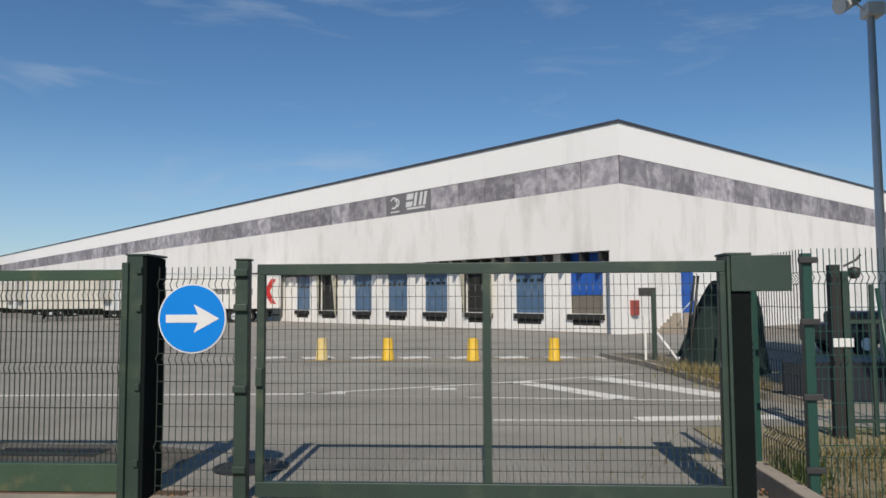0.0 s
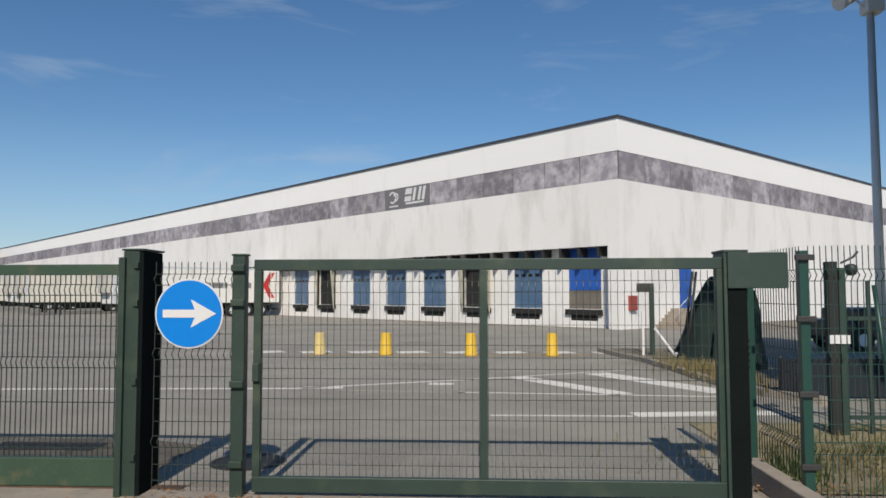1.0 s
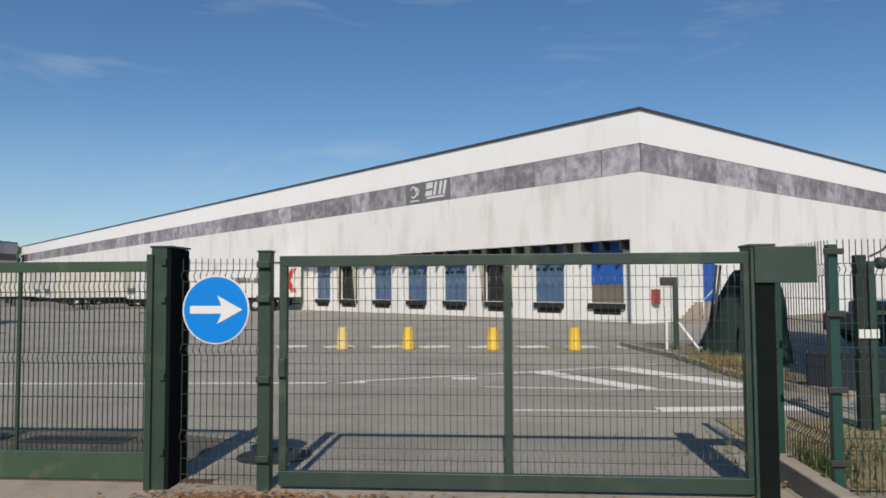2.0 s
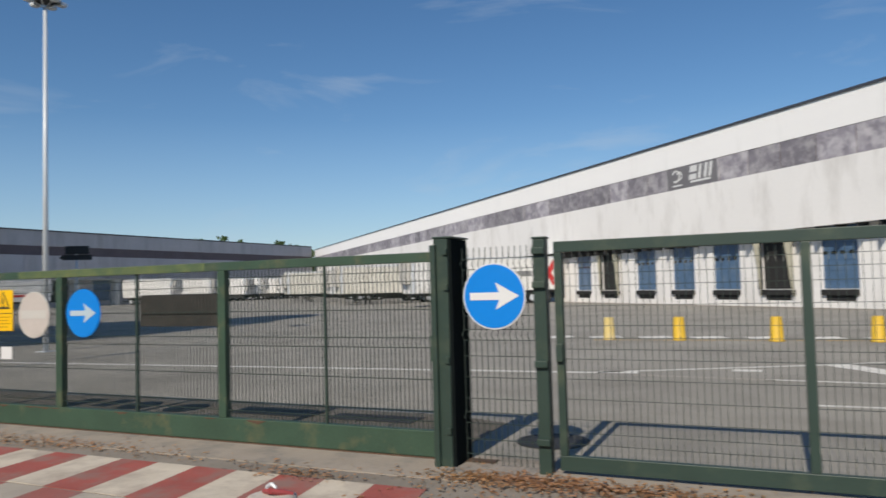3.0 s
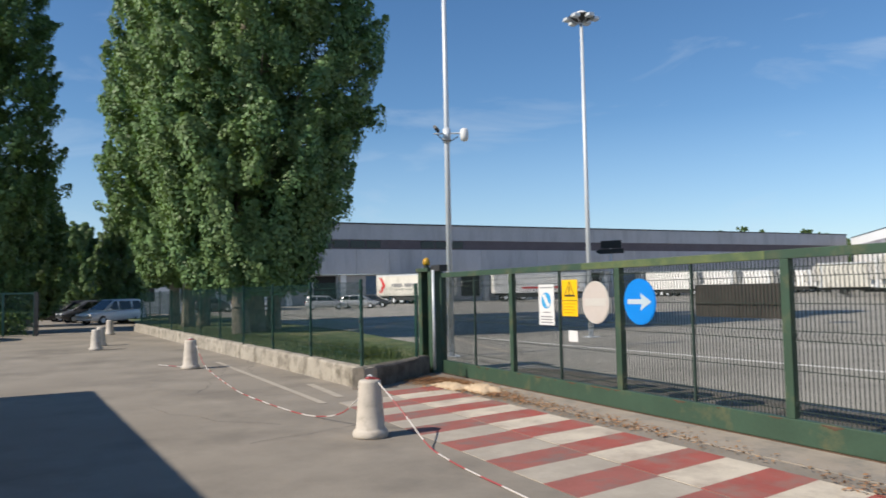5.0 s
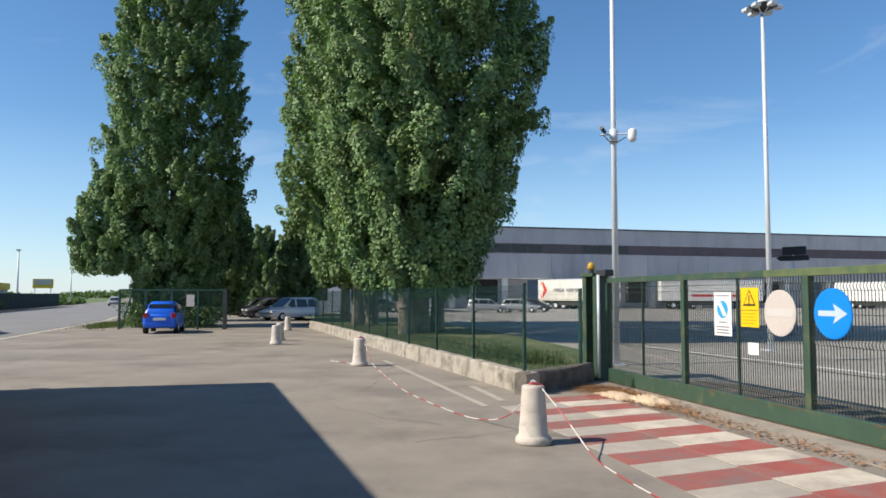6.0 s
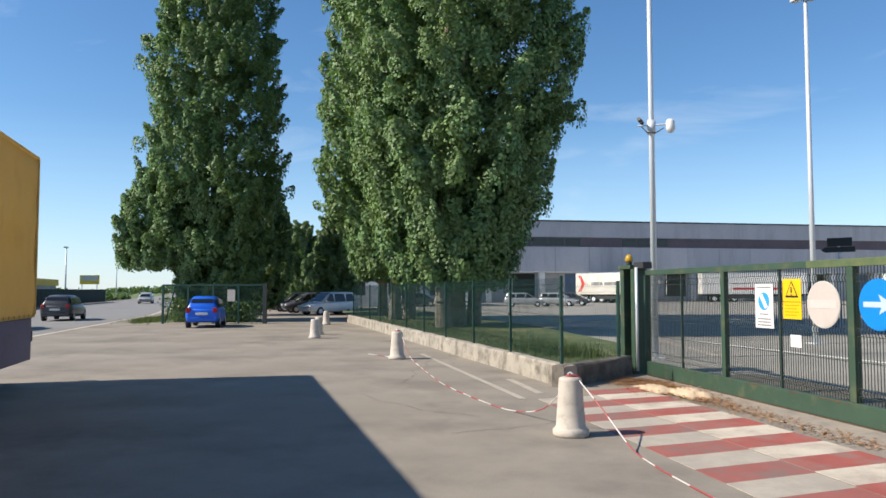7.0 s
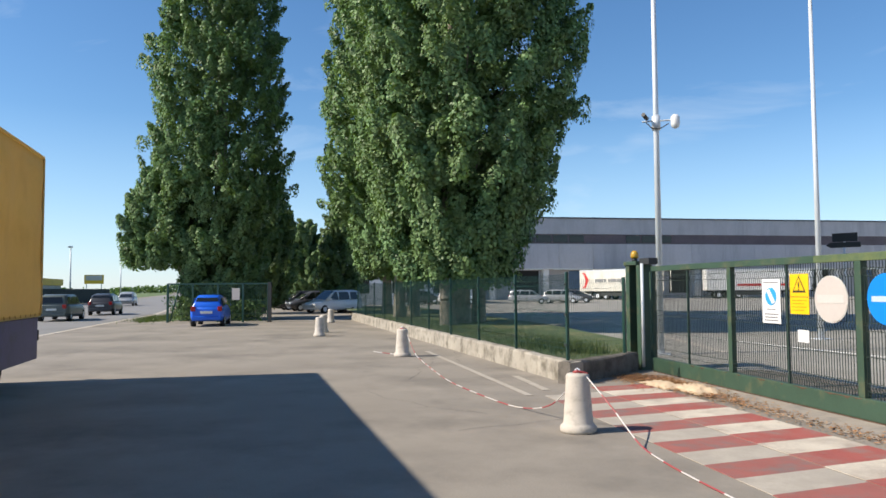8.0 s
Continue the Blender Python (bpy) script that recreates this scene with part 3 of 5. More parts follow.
part("bar", one(box, -0.25, -0.0205, -0.05, 0.25, -0.0172, 0.06), SIGNGREY, s3)
ys = thing("warning_sign", "yellow rectangular warning sign with black triangle", "sign", pose(-12.18, YS + 0.009, 1.56))
part("plate", one(box, -0.195, -0.008, -0.28, 0.195, 0, 0.28, 0.003), SIGNYELLOW, ys)
for sc, m_, yy in ((1.0, SIGNBLACK, -0.0085), (0.74, SIGNYELLOW, -0.011)):
    bm = bmesh.new()
    slab(bm, [(-0.14 * sc, yy, 0.13 - 0.11 * sc), (0.14 * sc, yy, 0.13 - 0.11 * sc), (0, yy, 0.13 + 0.13 * sc)], (0, -0.002, 0))
    part("triangle", bm, m_, ys)
bm = one(box, -0.014, -0.0155, 0.085, 0.014, -0.0135, 0.17)
box(bm, -0.014, -0.0155, 0.05, 0.014, -0.0135, 0.072)
part("exclamation_mark", bm, SIGNBLACK, ys)
part("divider", one(box, -0.185, -0.0105, -0.045, 0.185, -0.0085, -0.036), SIGNBLACK, ys)
for k in range(4):
    part("text_bar", one(box, -0.15, -0.0105, -0.096 - k * 0.045, 0.15 - 0.05 * (k % 2), -0.0085, -0.086 - k * 0.045), SIGNBROWN, ys)
ws = thing("notice_sign", "white upright notice board with a blue striped disc", "sign", pose(-12.81, YS + 0.009, 1.45))
part("plate", one(box, -0.215, -0.008, -0.325, 0.215, 0, 0.325, 0.003), SIGNWHITE, ws)
bm = one(disc, 0.13, 0.003)
bmesh.ops.translate(bm, verts=bm.verts[:], vec=(0, -0.0085, 0.07))
part("disc", bm, SIGNCYAN, ws)
bm = bmesh.new()
slab(bm, [(-0.10, -0.012, 0.15), (-0.03, -0.012, 0.18), (0.10, -0.012, -0.01), (0.03, -0.012, -0.04)], (0, -0.002, 0))
part("stripe", bm, SIGNWHITE, ws)
for k, (w_, z_) in enumerate(((0.17, 0.275), (0.10, -0.12), (0.16, -0.19), (0.15, -0.235), (0.16, -0.28))):
    part("text_bar", one(box, -w_, -0.0105, z_ - 0.009, w_, -0.0085, z_ + 0.009), GREYPRINT, ws)
tagged(part("paper_notice", one(box, -12.29, YS + 0.045, 0.89, -12.06, YS + 0.052, 1.06), SIGNWHITE), "small white paper sheet fixed to the gate wires", "notice")

# ---- low wall and fence on it ----
W0, W1 = Vector((-15.2, 3.62, 0)), Vector((-43.2, 1.72, 0))
wall_dir = (W1 - W0).normalized()
lw = thing("low_wall", "stained pale concrete low wall carrying a fence", "wall", pose(W0.x, W0.y, 0, 0, 0, math.degrees(math.atan2(wall_dir.y, wall_dir.x))), kind="structure")
LEN = (W1 - W0).length


def rough_wall(bm, length, t, h, seed):
    rnd = random.Random(seed)
    n = max(2, int(length / 0.35))
    prev = None
    for i in range(n + 1):
        x = length * i / n
        j = lambda s: rnd.uniform(-s, s)
        ring = [bm.verts.new(p) for p in ((x, j(0.008), 0), (x, 0.012 + j(0.01), h - 0.03 + j(0.012)), (x, 0.035, h + j(0.01)), (x, t - 0.03, h + j(0.01)), (x, t, h - 0.03), (x, t, 0))]
        if prev:
            for k in range(6):
                bm.faces.new((prev[k], prev[(k + 1) % 6], ring[(k + 1) % 6], ring[k]))
        else:
            bm.faces.new(ring)
        prev = ring
    bm.faces.new(list(reversed(prev)))


bm = one(rough_wall, LEN, 0.26, 0.38, 2)
bmesh.ops.scale(bm, vec=(1, -1, 1), verts=bm.verts[:])
part("wall_body", bm, CONCRETE, lw)
tagged(lw.children[0], "pale concrete blotched with dark stains")
SW1 = Vector((-16.75, 5.62, 0))
side_dir = (SW1 - W0).normalized()
sw2 = thing("low_wall", "dark stained low concrete wall end by the gate", "wall", pose(W0.x + 0.01, W0.y + 0.02, 0, 0, 0, math.degrees(math.atan2(side_dir.y, side_dir.x))), kind="structure")
CONCRETE_D = mat("stained_concrete", (0.20, 0.175, 0.15), 0.9, vary=0.2, size=0.4, grain=40, bump=0.4, dirt=(0.09, 0.08, 0.065), dirt_at=0.5, dirt_size=0.4)
part("wall_body", one(rough_wall, (SW1 - W0).length, 0.26, 0.375, 5), CONCRETE_D, sw2)

fe = thing("wire_fence", "dark green wire mesh fence standing on the low wall", "fence", pose(W0.x, W0.y, 0.37, 0, 0, math.degrees(math.atan2(wall_dir.y, wall_dir.x))))
px = 0.35
posts = []
while px < LEN:
    posts.append(px)
    px += 2.62
for x in posts:
    p_ = part("post", one(box, x - 0.024, -0.155, 0, x + 0.024, -0.105, 1.58, 0.004), FENCE_GREEN, fe)
    if x < 14:
        for z in (0.28, 0.82, 1.36):
            part("clamp", one(box, x - 0.04, -0.101, z - 0.02, x + 0.04, -0.085, z + 0.02), DARKMETAL, p_)
for a, b in zip(posts, posts[1:]):
    step = 0.05 if a < 14 else 0.10
    part("wire_mesh", one(wire_panel, a + 0.03, b - 0.03, 0.03, 1.54, (0.25, 0.82, 1.38), -0.13, step=step, w=0.0029 if a < 14 else 0.0040, depth=0.03), FENCE_GREEN, fe)
fe2 = thing("wire_fence", "short green wire fence return beside the gate portal", "fence", pose(W0.x, W0.y, 0.37, 0, 0, math.degrees(math.atan2(side_dir.y, side_dir.x))))
L2 = (SW1 - W0).length
part("wire_mesh", one(wire_panel, 0.1, L2 - 0.25, 0.03, 1.45, (0.25, 0.8, 1.33), 0.13, step=0.07, w=0.0022, depth=0.03), FENCE_GREEN, fe2)
part("post", one(box, L2 - 0.3, 0.10, 0, L2 - 0.24, 0.16, 1.5, 0.004), FENCE_GREEN, fe2)

# ---- fences right of the gate ----
kb = tagged(part("kerb_wall", one(box, 0.28, 5.1, 0, 0.44, 6.78, 0.20, 0.012), KERB), "low concrete kerb wall below the side fence", "kerb", "", "structure")
fr = thing("wire_fence", "green welded wire fence beside the swing gate", "fence", pose(0.33, 5.62, 0.0, 0, 0, 0))
for (x, y) in ((0.06, 1.02), (0.16, 0.0), (2.7, -0.15)):
    part("post", one(box, x - 0.04, y - 0.04, 0, x + 0.04, y + 0.04, 2.16, 0.005), FENCE_GREEN, fr)
for z in (0.35, 0.95, 1.58, 2.1):
    part("clip", one(box, 0.08, -0.075, z - 0.025, 0.24, -0.041, z + 0.025, 0.005), DARKMETAL, fr)
bm = one(wire_panel, 0.03, 1.0, 0.21, 2.2, (0.5, 1.25, 1.95), 0.0, rails=(0.7, 0.9, 1.1, 1.5, 1.7))
bmesh.ops.rotate(bm, verts=bm.verts[:], cent=(0, 0, 0), matrix=Matrix.Rotation(radians(91.5), 3, "Z"))
bmesh.ops.translate(bm, verts=bm.verts[:], vec=(0.15, 0.0, 0))
part("wire_mesh", bm, FENCE_GREEN, fr)
bm = one(wire_panel, 0.2, 2.7, 0.08, 2.2, (0.5, 1.25, 1.95), -0.03, step=0.05, rails=(0.7, 0.9, 1.1, 1.5, 1.7))
part("wire_mesh", bm, FENCE_GREEN, fr)
bg = thing("camera_post", "dark steel gate post with a white label and small camera", "post", pose(2.2, 8.85, 0))
part("shaft", one(box, -0.07, -0.07, 0, 0.05, 0.07, 2.2, 0.008), BLACK, bg)
part("side_post", one(box, 0.07, -0.06, 0, 0.15, 0.06, 2.12, 0.006), GREEN, bg)
part("label_plate", one(box, -0.08, -0.09, 1.16, 0.17, -0.071, 1.27, 0.003), SIGNWHITE, bg)
part("camera_arm", one(polyline, [(0.12, 0, 2.18), (0.28, 0, 2.26), (0.34, 0, 2.33)], 0.015), DARKMETAL, bg)
part("camera_dome", one(lathe, [(0.0301, 2.02), (0.06, 2.04), (0.075, 2.10), (0.07, 2.15), (0.03, 2.17)], 14, 0.24, -0.02), DARKMETAL, bg)
fb = thing("bar_fence", "dark green steel bar fence behind the side post", "fence", pose(2.2, 8.9, 0))
for k in range(11):
    part("bar", one(box, 0.45 + k * 0.42, -0.02, 0, 0.49 + k * 0.42, 0.02, 1.95 - 0.1 * (k % 2)), GREEN, fb)
part("rail", one(box, 0.2, -0.018, 1.45, 5.0, 0.018, 1.50), GREEN, fb)
part("rail", one(box, 0.2, -0.018, 0.2, 5.0, 0.018, 0.25), GREEN, fb)
part("brace", one(tube, (0.75, 0, 0.02), (0.55, 0.0, 1.9), 0.03, n=8), FENCE_GREEN, fb)
dry = flat("dry_grass_patch", [(0.57, 6.0), (4.6, 6.0), (5.4, 9.9), (0.57, 9.6)], 0.02, mat("dry_yellow_soil", (0.30, 0.25, 0.16), 0.95, vary=0.3, size=0.5, grain=30, bump=0.8, dirt=(0.12, 0.13, 0.05), dirt_at=0.55, dirt_size=0.5), "dry grass and soil behind the side fence", "grass")


# ---- white warehouse ----
RZ = 45.0
wh = thing("white_warehouse", "long white warehouse with grey band and loading docks", "building", pose(4.5, 36.57, -0.06, 0, 0, RZ), kind="structure")
LW, LR, H = 150.0, 64.0, 10.8
DEEP = 0.8
# walls: local x = 0 is the dock side, local y = 0 the gable side
part("wall_upper", one(box, 0, 0, 9.121, 0.35, LW, H), WHITE_UP, wh)
part("wall_upper", one(box, 0.351, 0, 9.121, LR, 0.35, H), WHITE_UP, wh)
part("wall_middle", one(box, 0, 0.0, 4.31, 0.35, LW, 7.659), WHITE_WALL, wh)
part("wall_gable", one(box, 0.351, 0, 0, LR, 0.35, 7.659), WHITE_WALL, wh)
part("corner_pier", one(box, 0, 0.0, 0, 0.35, 0.70, 4.309), WHITE_WALL, wh)
part("band_backing", one(box, 0.06, 0.06, 7.66, 0.34, LW, 9.12), DARKBAND, wh)
part("band_backing", one(box, 0.341, 0.06, 7.66, LR, 0.34, 9.12), DARKBAND, wh)
part("roof_trim", one(box, -0.08, -0.08, H + 0.001, 0.4, LW, H + 0.13), ROOFEDGE, wh)
part("roof_trim", one(box, 0.401, -0.08, H + 0.001, LR, 0.4, H + 0.13), ROOFEDGE, wh)
part("roof", one(box, 0.4, 0.41, H - 0.4, LR, LW, H - 0.05), GREYWALL, wh)
part("wall_rear", one(box, LR - 0.4, 0.5, 0, LR - 0.01, LW - 0.01, H - 0.5), GREYWALL, wh)
part("soffit", one(box, 0.351, 0.71, 4.312, 2.2, LW, 4.4), GREYWALL, wh)
for k in range(48):
    y = 1.3 + k * 1.25
    part("rafter", one(box, 0.05, y, 3.80, DEEP - 0.01, y + 0.11, 4.309), DARKMETAL, wh)

# band panels, each a plate of its own
pm = one(box, 0, 0.035, 0, 0.055, 2.365, 1.43)
me_p = bpy.data.meshes.new("band_panel")
pm.to_mesh(me_p), pm.free()
me_p.materials.append(BAND)
for k in range(60):
    piece("band_panel", me_p, wh, pose(0.002, k * 2.4 + 0.02, 7.665))
for k in range(25):
    piece("band_panel", me_p, wh, pose(0.10 + (k + 1) * 2.4, 0.002, 7.665, 0, 0, 90))
# sign shapes on the band
part("sign_field", one(box, -0.006, 14.6, 7.69, 0.0015, 19.4, 9.09), mat("dark_sign_field", (0.17, 0.165, 0.175), 0.7, vary=0.12, size=0.8), wh)
for ya, yb, za, zb in ((17.25, 16.55, 8.12, 8.46), (17.17, 16.47, 8.60, 9.0), (16.40, 16.14, 8.12, 9.0), (15.86, 15.60, 8.12, 9.0), (15.42, 15.16, 8.12, 9.0)):
    bm = bmesh.new()
    lean = 0.22 * (zb - za)
    slab(bm, [(-0.0062, ya, za), (-0.0062, yb, za), (-0.0062, yb - lean, zb), (-0.0062, ya - lean, zb)], (-0.005, 0, 0))
    part("sign_bar", bm, SIGNWHITE, wh, "slanted white painted bar")
part("text_bar", one(box, -0.011, 15.2, 7.92, -0.0062, 17.1, 8.05), SIGNWHITE, wh)
part("text_bar", one(box, -0.011, 17.9, 7.85, -0.0062, 18.9, 7.95), SIGNWHITE, wh)
bm = bmesh.new()
for k in range(22):
    a0, a1 = math.pi * (0.15 + 1.55 * k / 22), math.pi * (0.15 + 1.55 * (k + 1) / 22)
    for cy, r in ((18.55, 0.42), (18.2, 0.30)):
        slab(bm, [(-0.0062, cy + r * math.cos(a0), 8.52 + r * math.sin(a0)), (-0.0062, cy + r * math.cos(a1), 8.52 + r * math.sin(a1)),
                  (-0.0062, cy + (r - 0.12) * math.cos(a1), 8.52 + (r - 0.12) * math.sin(a1)), (-0.0062, cy + (r - 0.12) * math.cos(a0), 8.52 + (r - 0.12) * math.sin(a0))], (-0.005, 0, 0))
part("emblem", bm, SIGNWHITE, wh, "plain white ring emblem")

# dock wall with real openings
docks = [(1.72, 3.9), (5.76, 7.99), (9.9, 12.15), (13.95, 16.27), (18.09, 20.34), (22.25, 24.5), (26.8, 29.1), (30.8, 32.99)]
s = 37.0
while s < 144:
    docks.append((s, s + 2.15))
    s += 4.0
edges_ = [0.71] + [v for d in docks for v in d] + [LW]
for a, b in zip(edges_[0::2], edges_[1::2]):
    part("dock_pier", one(box, DEEP, a, 1.05, DEEP + 0.3, b, 4.311), WHITE_WALL, wh)
part("dock_plinth", one(box, DEEP - 0.02, 0.71, 0, DEEP + 0.3, LW, 1.049), WHITE_WALL, wh)
part("return_wall", one(box, 0.351, 0.66, 0, DEEP, 0.71, 4.309), WHITE_WALL, wh)


def dock(a, b, style):
    # style 1: a flat black panel paints the unlit inside of an open doorway
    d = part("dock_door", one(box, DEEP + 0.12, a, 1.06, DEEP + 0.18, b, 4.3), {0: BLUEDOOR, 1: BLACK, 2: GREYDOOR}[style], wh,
             {0: "blue sectional dock door", 1: "open dock doorway, its darkness a flat black panel", 2: "grey shutter with bright blue top"}[style])
    if style == 2:
        part("top_section", one(box, DEEP + 0.10, a, 2.05, DEEP + 0.119, b, 4.3), BLUEBRIGHT, d, "bright blue upper door half")
    if style == 0:
        for k in range(4):
            part("section_rib", one(box, DEEP + 0.105, a + 0.02, 1.45 + k * 0.55, DEEP + 0.119, b - 0.02, 1.48 + k * 0.55), BLUEDOOR, d)
        for k in range(4):
            yy = a + (b - a) * (0.14 + 0.24 * k)
            part("pane", one(box, DEEP + 0.10, yy, 2.85, DEEP + 0.119, yy + 0.3, 3.02), GLASSDARK, d)
    part("bumper", one(box, DEEP - 0.16, a - (0.12 if style else 0.0), 0.72, DEEP - 0.021, b + (0.12 if style else 0.0), 1.02, 0.01), BLACK, wh, "black rubber dock bumper")
    # pit darkness painted as a thin black plate on the plinth
    part("leveller_pit", one(box, DEEP - 0.024, a + 0.2, 0.42, DEEP - 0.0205, b - 0.2, 0.72), BLACK, wh)
    if style == 1:
        for y0, y1 in ((a - 0.30, a + 0.28), (b - 0.15, b + 0.32)):
            bm = bmesh.new()
            slab(bm, [(DEEP - 0.35, y0, 3.85), (DEEP - 0.35, y1, 3.85), (DEEP - 0.3, y1 - 0.18, 2.4), (DEEP - 0.32, y1 - 0.32, 1.5), (DEEP - 0.32, y0 + 0.06, 0.6), (DEEP - 0.35, y0, 2.0)], (0.04, 0, 0))
            part("shelter_curtain", bm, CURTAIN, wh, "torn cream dock shelter curtain")
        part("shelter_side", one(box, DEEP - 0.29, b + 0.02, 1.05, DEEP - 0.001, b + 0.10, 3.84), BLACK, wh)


for k, (a, b) in enumerate(docks):
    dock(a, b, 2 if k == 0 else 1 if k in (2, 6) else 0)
# gable side: blue door, steps, red extinguisher cabinet and sign
part("side_door", one(box, 5.6, -0.03, 1.0, 6.85, -0.002, 3.4), BLUEBRIGHT, wh, "bright blue steel side door")
st = thing("outside_steps", "concrete steps with steel handrail up to the side door", "steps", pose(4.41, 36.57, 0, 0, 0, RZ))
for k in range(6):
    part("step", one(box, 3.2 + k * 0.3, -1.5, 0, 6.6, -0.06, 0.167 * (k + 1) - 0.001), KERB, st) if k == 5 else part("step", one(box, 3.2 + k * 0.3, -1.5, 0, 3.499 + k * 0.3, -0.06, 0.167 * (k + 1)), KERB, st)
for a, b in (((3.3, -1.45, 0.2), (3.3, -1.45, 1.1)), ((4.8, -1.45, 1.0), (4.8, -1.45, 1.95)), ((6.5, -1.45, 1.0), (6.5, -1.45, 1.95))):
    part("baluster", one(tube, a, b, 0.025, n=8), METAL, st)
part("handrail", one(polyline, [(3.3, -1.45, 1.1), (4.8, -1.45, 1.95), (6.5, -1.45, 1.95)], 0.025), METAL, st)
eb = thing("extinguisher_box", "dark red fire extinguisher cabinet on the wall", "cabinet", pose(4.41, 36.57, 0, 0, 0, RZ) @ pose(1.05, -0.13, 1.3))
part("case", one(box, -0.28, -0.12, -0.35, 0.28, 0.128, 0.4, 0.02), REDBOX, eb)
es = thing("fire_sign", "red and white fire safety sign on the wall", "sign", pose(4.41, 36.57, 0, 0, 0, RZ) @ pose(0.85, -0.02, 2.65))
part("plate", one(box, -0.16, -0.01, -0.42, 0.16, 0.018, 0.42), REDPRINT, es)
part("symbol", one(box, -0.1, -0.014, 0.02, 0.1, -0.0105, 0.22), SIGNWHITE, es)
yk = tagged(part("yellow_sign", one(box, -0.12, -0.03, -0.2, 0.12, -0.002, 0.2), SIGNYELLOW), "small yellow wall sign beside the side door", "sign")
yk.matrix_basis = pose(4.41, 36.57, 0, 0, 0, RZ) @ pose(4.65, 0, 2.9)

# ---- far grey warehouse ----
fw = thing("grey_warehouse", "long grey warehouse with dark window band far behind the yard", "building", pose(-100, 0, 0), kind="structure")
part("wall_top", one(box, -30, 9, 9.05, 0.0, 139, 11.2), GREYWALL, fw)
part("band", one(box, -30, 9, 7.7, -0.15, 139, 9.049), DARKBAND, fw, "dark glazed band")
part("roof_trim", one(box, -30, 9, 11.201, 0.12, 139, 11.4), ROOFEDGE, fw)
wp = one(box, -0.3, 0.02, 0, 0.0, 4.98, 3.5)
me_w = bpy.data.meshes.new("wall_panel")
wp.to_mesh(me_w), wp.free()
me_w.materials.append(GREYWALL)
for k in range(26):
    piece("wall_panel", me_w, fw, pose(0, 9 + 5 * k, 4.198))
part("wall_base", one(box, -30, 9, 0, -1.2, 139, 4.19), GREYWALL, fw)
gp = one(box, 0, 0, 0, 0.06, 2.1, 1.0)
me_g = bpy.data.meshes.new("band_pane")
gp.to_mesh(me_g), gp.free()
me_g.materials.append(GLASSDARK)
for k in range(8):
    piece("band_pane", me_g, fw, pose(-0.14, 26 + k * 2.4 + (6 if k > 4 else 0), 7.9))
for k in range(16):
    y = 13 + k * 7.6
    # black slabs paint the dark inside of openings; every third is blue
    part("dock_opening", one(box, -1.25, y, 0.8, -1.19, y + 3.2, 4.0), BLACK if k % 3 else BLUEDOOR, fw, "dark dock opening")
    part("dock_column", one(box, -1.19, y + 3.6, 0, -0.35, y + 4.4, 4.19), WHITE, fw)
ofc = thing("white_office", "low white office building behind the trees", "building", pose(-86, 0, 0), kind="structure")
part("wall", one(box, -6, 2.5, 0, 6, 17, 3.6), WHITE_UP, ofc)
part("roof", one(box, -6.3, 2.2, 3.601, 6.3, 17.3, 3.9), ROOFEDGE, ofc)
for k in range(3):
    part("window", one(box, 6.001, 4 + k * 4.4, 1.2, 6.05, 6 + k * 4.4, 2.6), GLASSDARK, ofc)


# ---- trailers ----
def wheel_set(parent, x, y, r=0.5, w=0.3):
    tyre = part("wheel", one(tube, (x, y - w / 2, r), (x, y + w / 2, r), r, n=18), TYRE, parent)
    part("rim", one(tube, (x, y - w / 2 - 0.01, r), (x, y + w / 2 + 0.01, r), r * 0.55, n=12), METAL, tyre)


def trailer(m, label, side=WHITE, chevron=0, bars=True, length=13.6, group="parked trailers"):
    t = thing("semi_trailer", label, "trailer", m, group)
    body = part("box_body", one(box, 0, -1.25, 1.12, length, 1.25, 3.95, 0.03), side, t)
    part("chassis", one(box, 0.3, -0.45, 0.85, length - 0.2, 0.45, 1.119), DARKMETAL, t)
    part("side_guard", one(box, 3.4, -1.22, 0.5, 8.6, -1.16, 0.95), DARKMETAL, t)
    part("rear_bumper", one(box, 0.05, -1.2, 0.5, 0.15, 1.2, 0.62), DARKMETAL, t)
    for x in (1.6, 2.9, 4.2):
        for y in (-1.05, 1.05):
            wheel_set(t, x, y)
    for y in (-0.8, 0.8):
        part("landing_leg", one(box, 10.4, y - 0.08, 0, 10.55, y + 0.08, 0.85), DARKMETAL, t)
    for y in (-1.254, 1.254):
        part("top_rail", one(box, 0.02, y - 0.012, 3.80, length - 0.02, y + 0.012, 3.94), METAL, body)
    part("cooling_unit", one(box, length + 0.01, -0.9, 1.9, length + 0.4, 0.9, 3.7, 0.05), SIGNGREY, t)
    part("front_edge", one(box, length - 0.25, -1.262, 1.13, length - 0.02, 1.262, 3.96), METAL, body)
    if chevron:
        for y, sy in ((-1.252, -1), (1.252, 1)):
            bm = bmesh.new()
            slab(bm, [(1.55, y, 2.55), (0.95, y, 3.6), (0.45, y, 3.6), (1.05, y, 2.55), (0.45, y, 1.5), (0.95, y, 1.5)], (0, sy * 0.004, 0))
            part("chevron", bm, REDPRINT, body, "red chevron print")
            if bars:
                part("text_bar", one(box, 2.6, min(y, y + sy * 0.004), 2.3, 4.4, max(y, y + sy * 0.004), 2.75), GREYPRINT, body)
                part("text_bar", one(box, 4.7, min(y, y + sy * 0.004), 2.3, 6.9, max(y, y + sy * 0.004), 2.75), GREYPRINT, body)
    for k in range(12):
        xk = 0.8 + k * 1.05
        for y in (-1.256, 1.256):
            part("side_post", one(box, xk - 0.03, y - 0.008, 1.15, xk + 0.03, y + 0.008, 3.79), side, body)
    return t


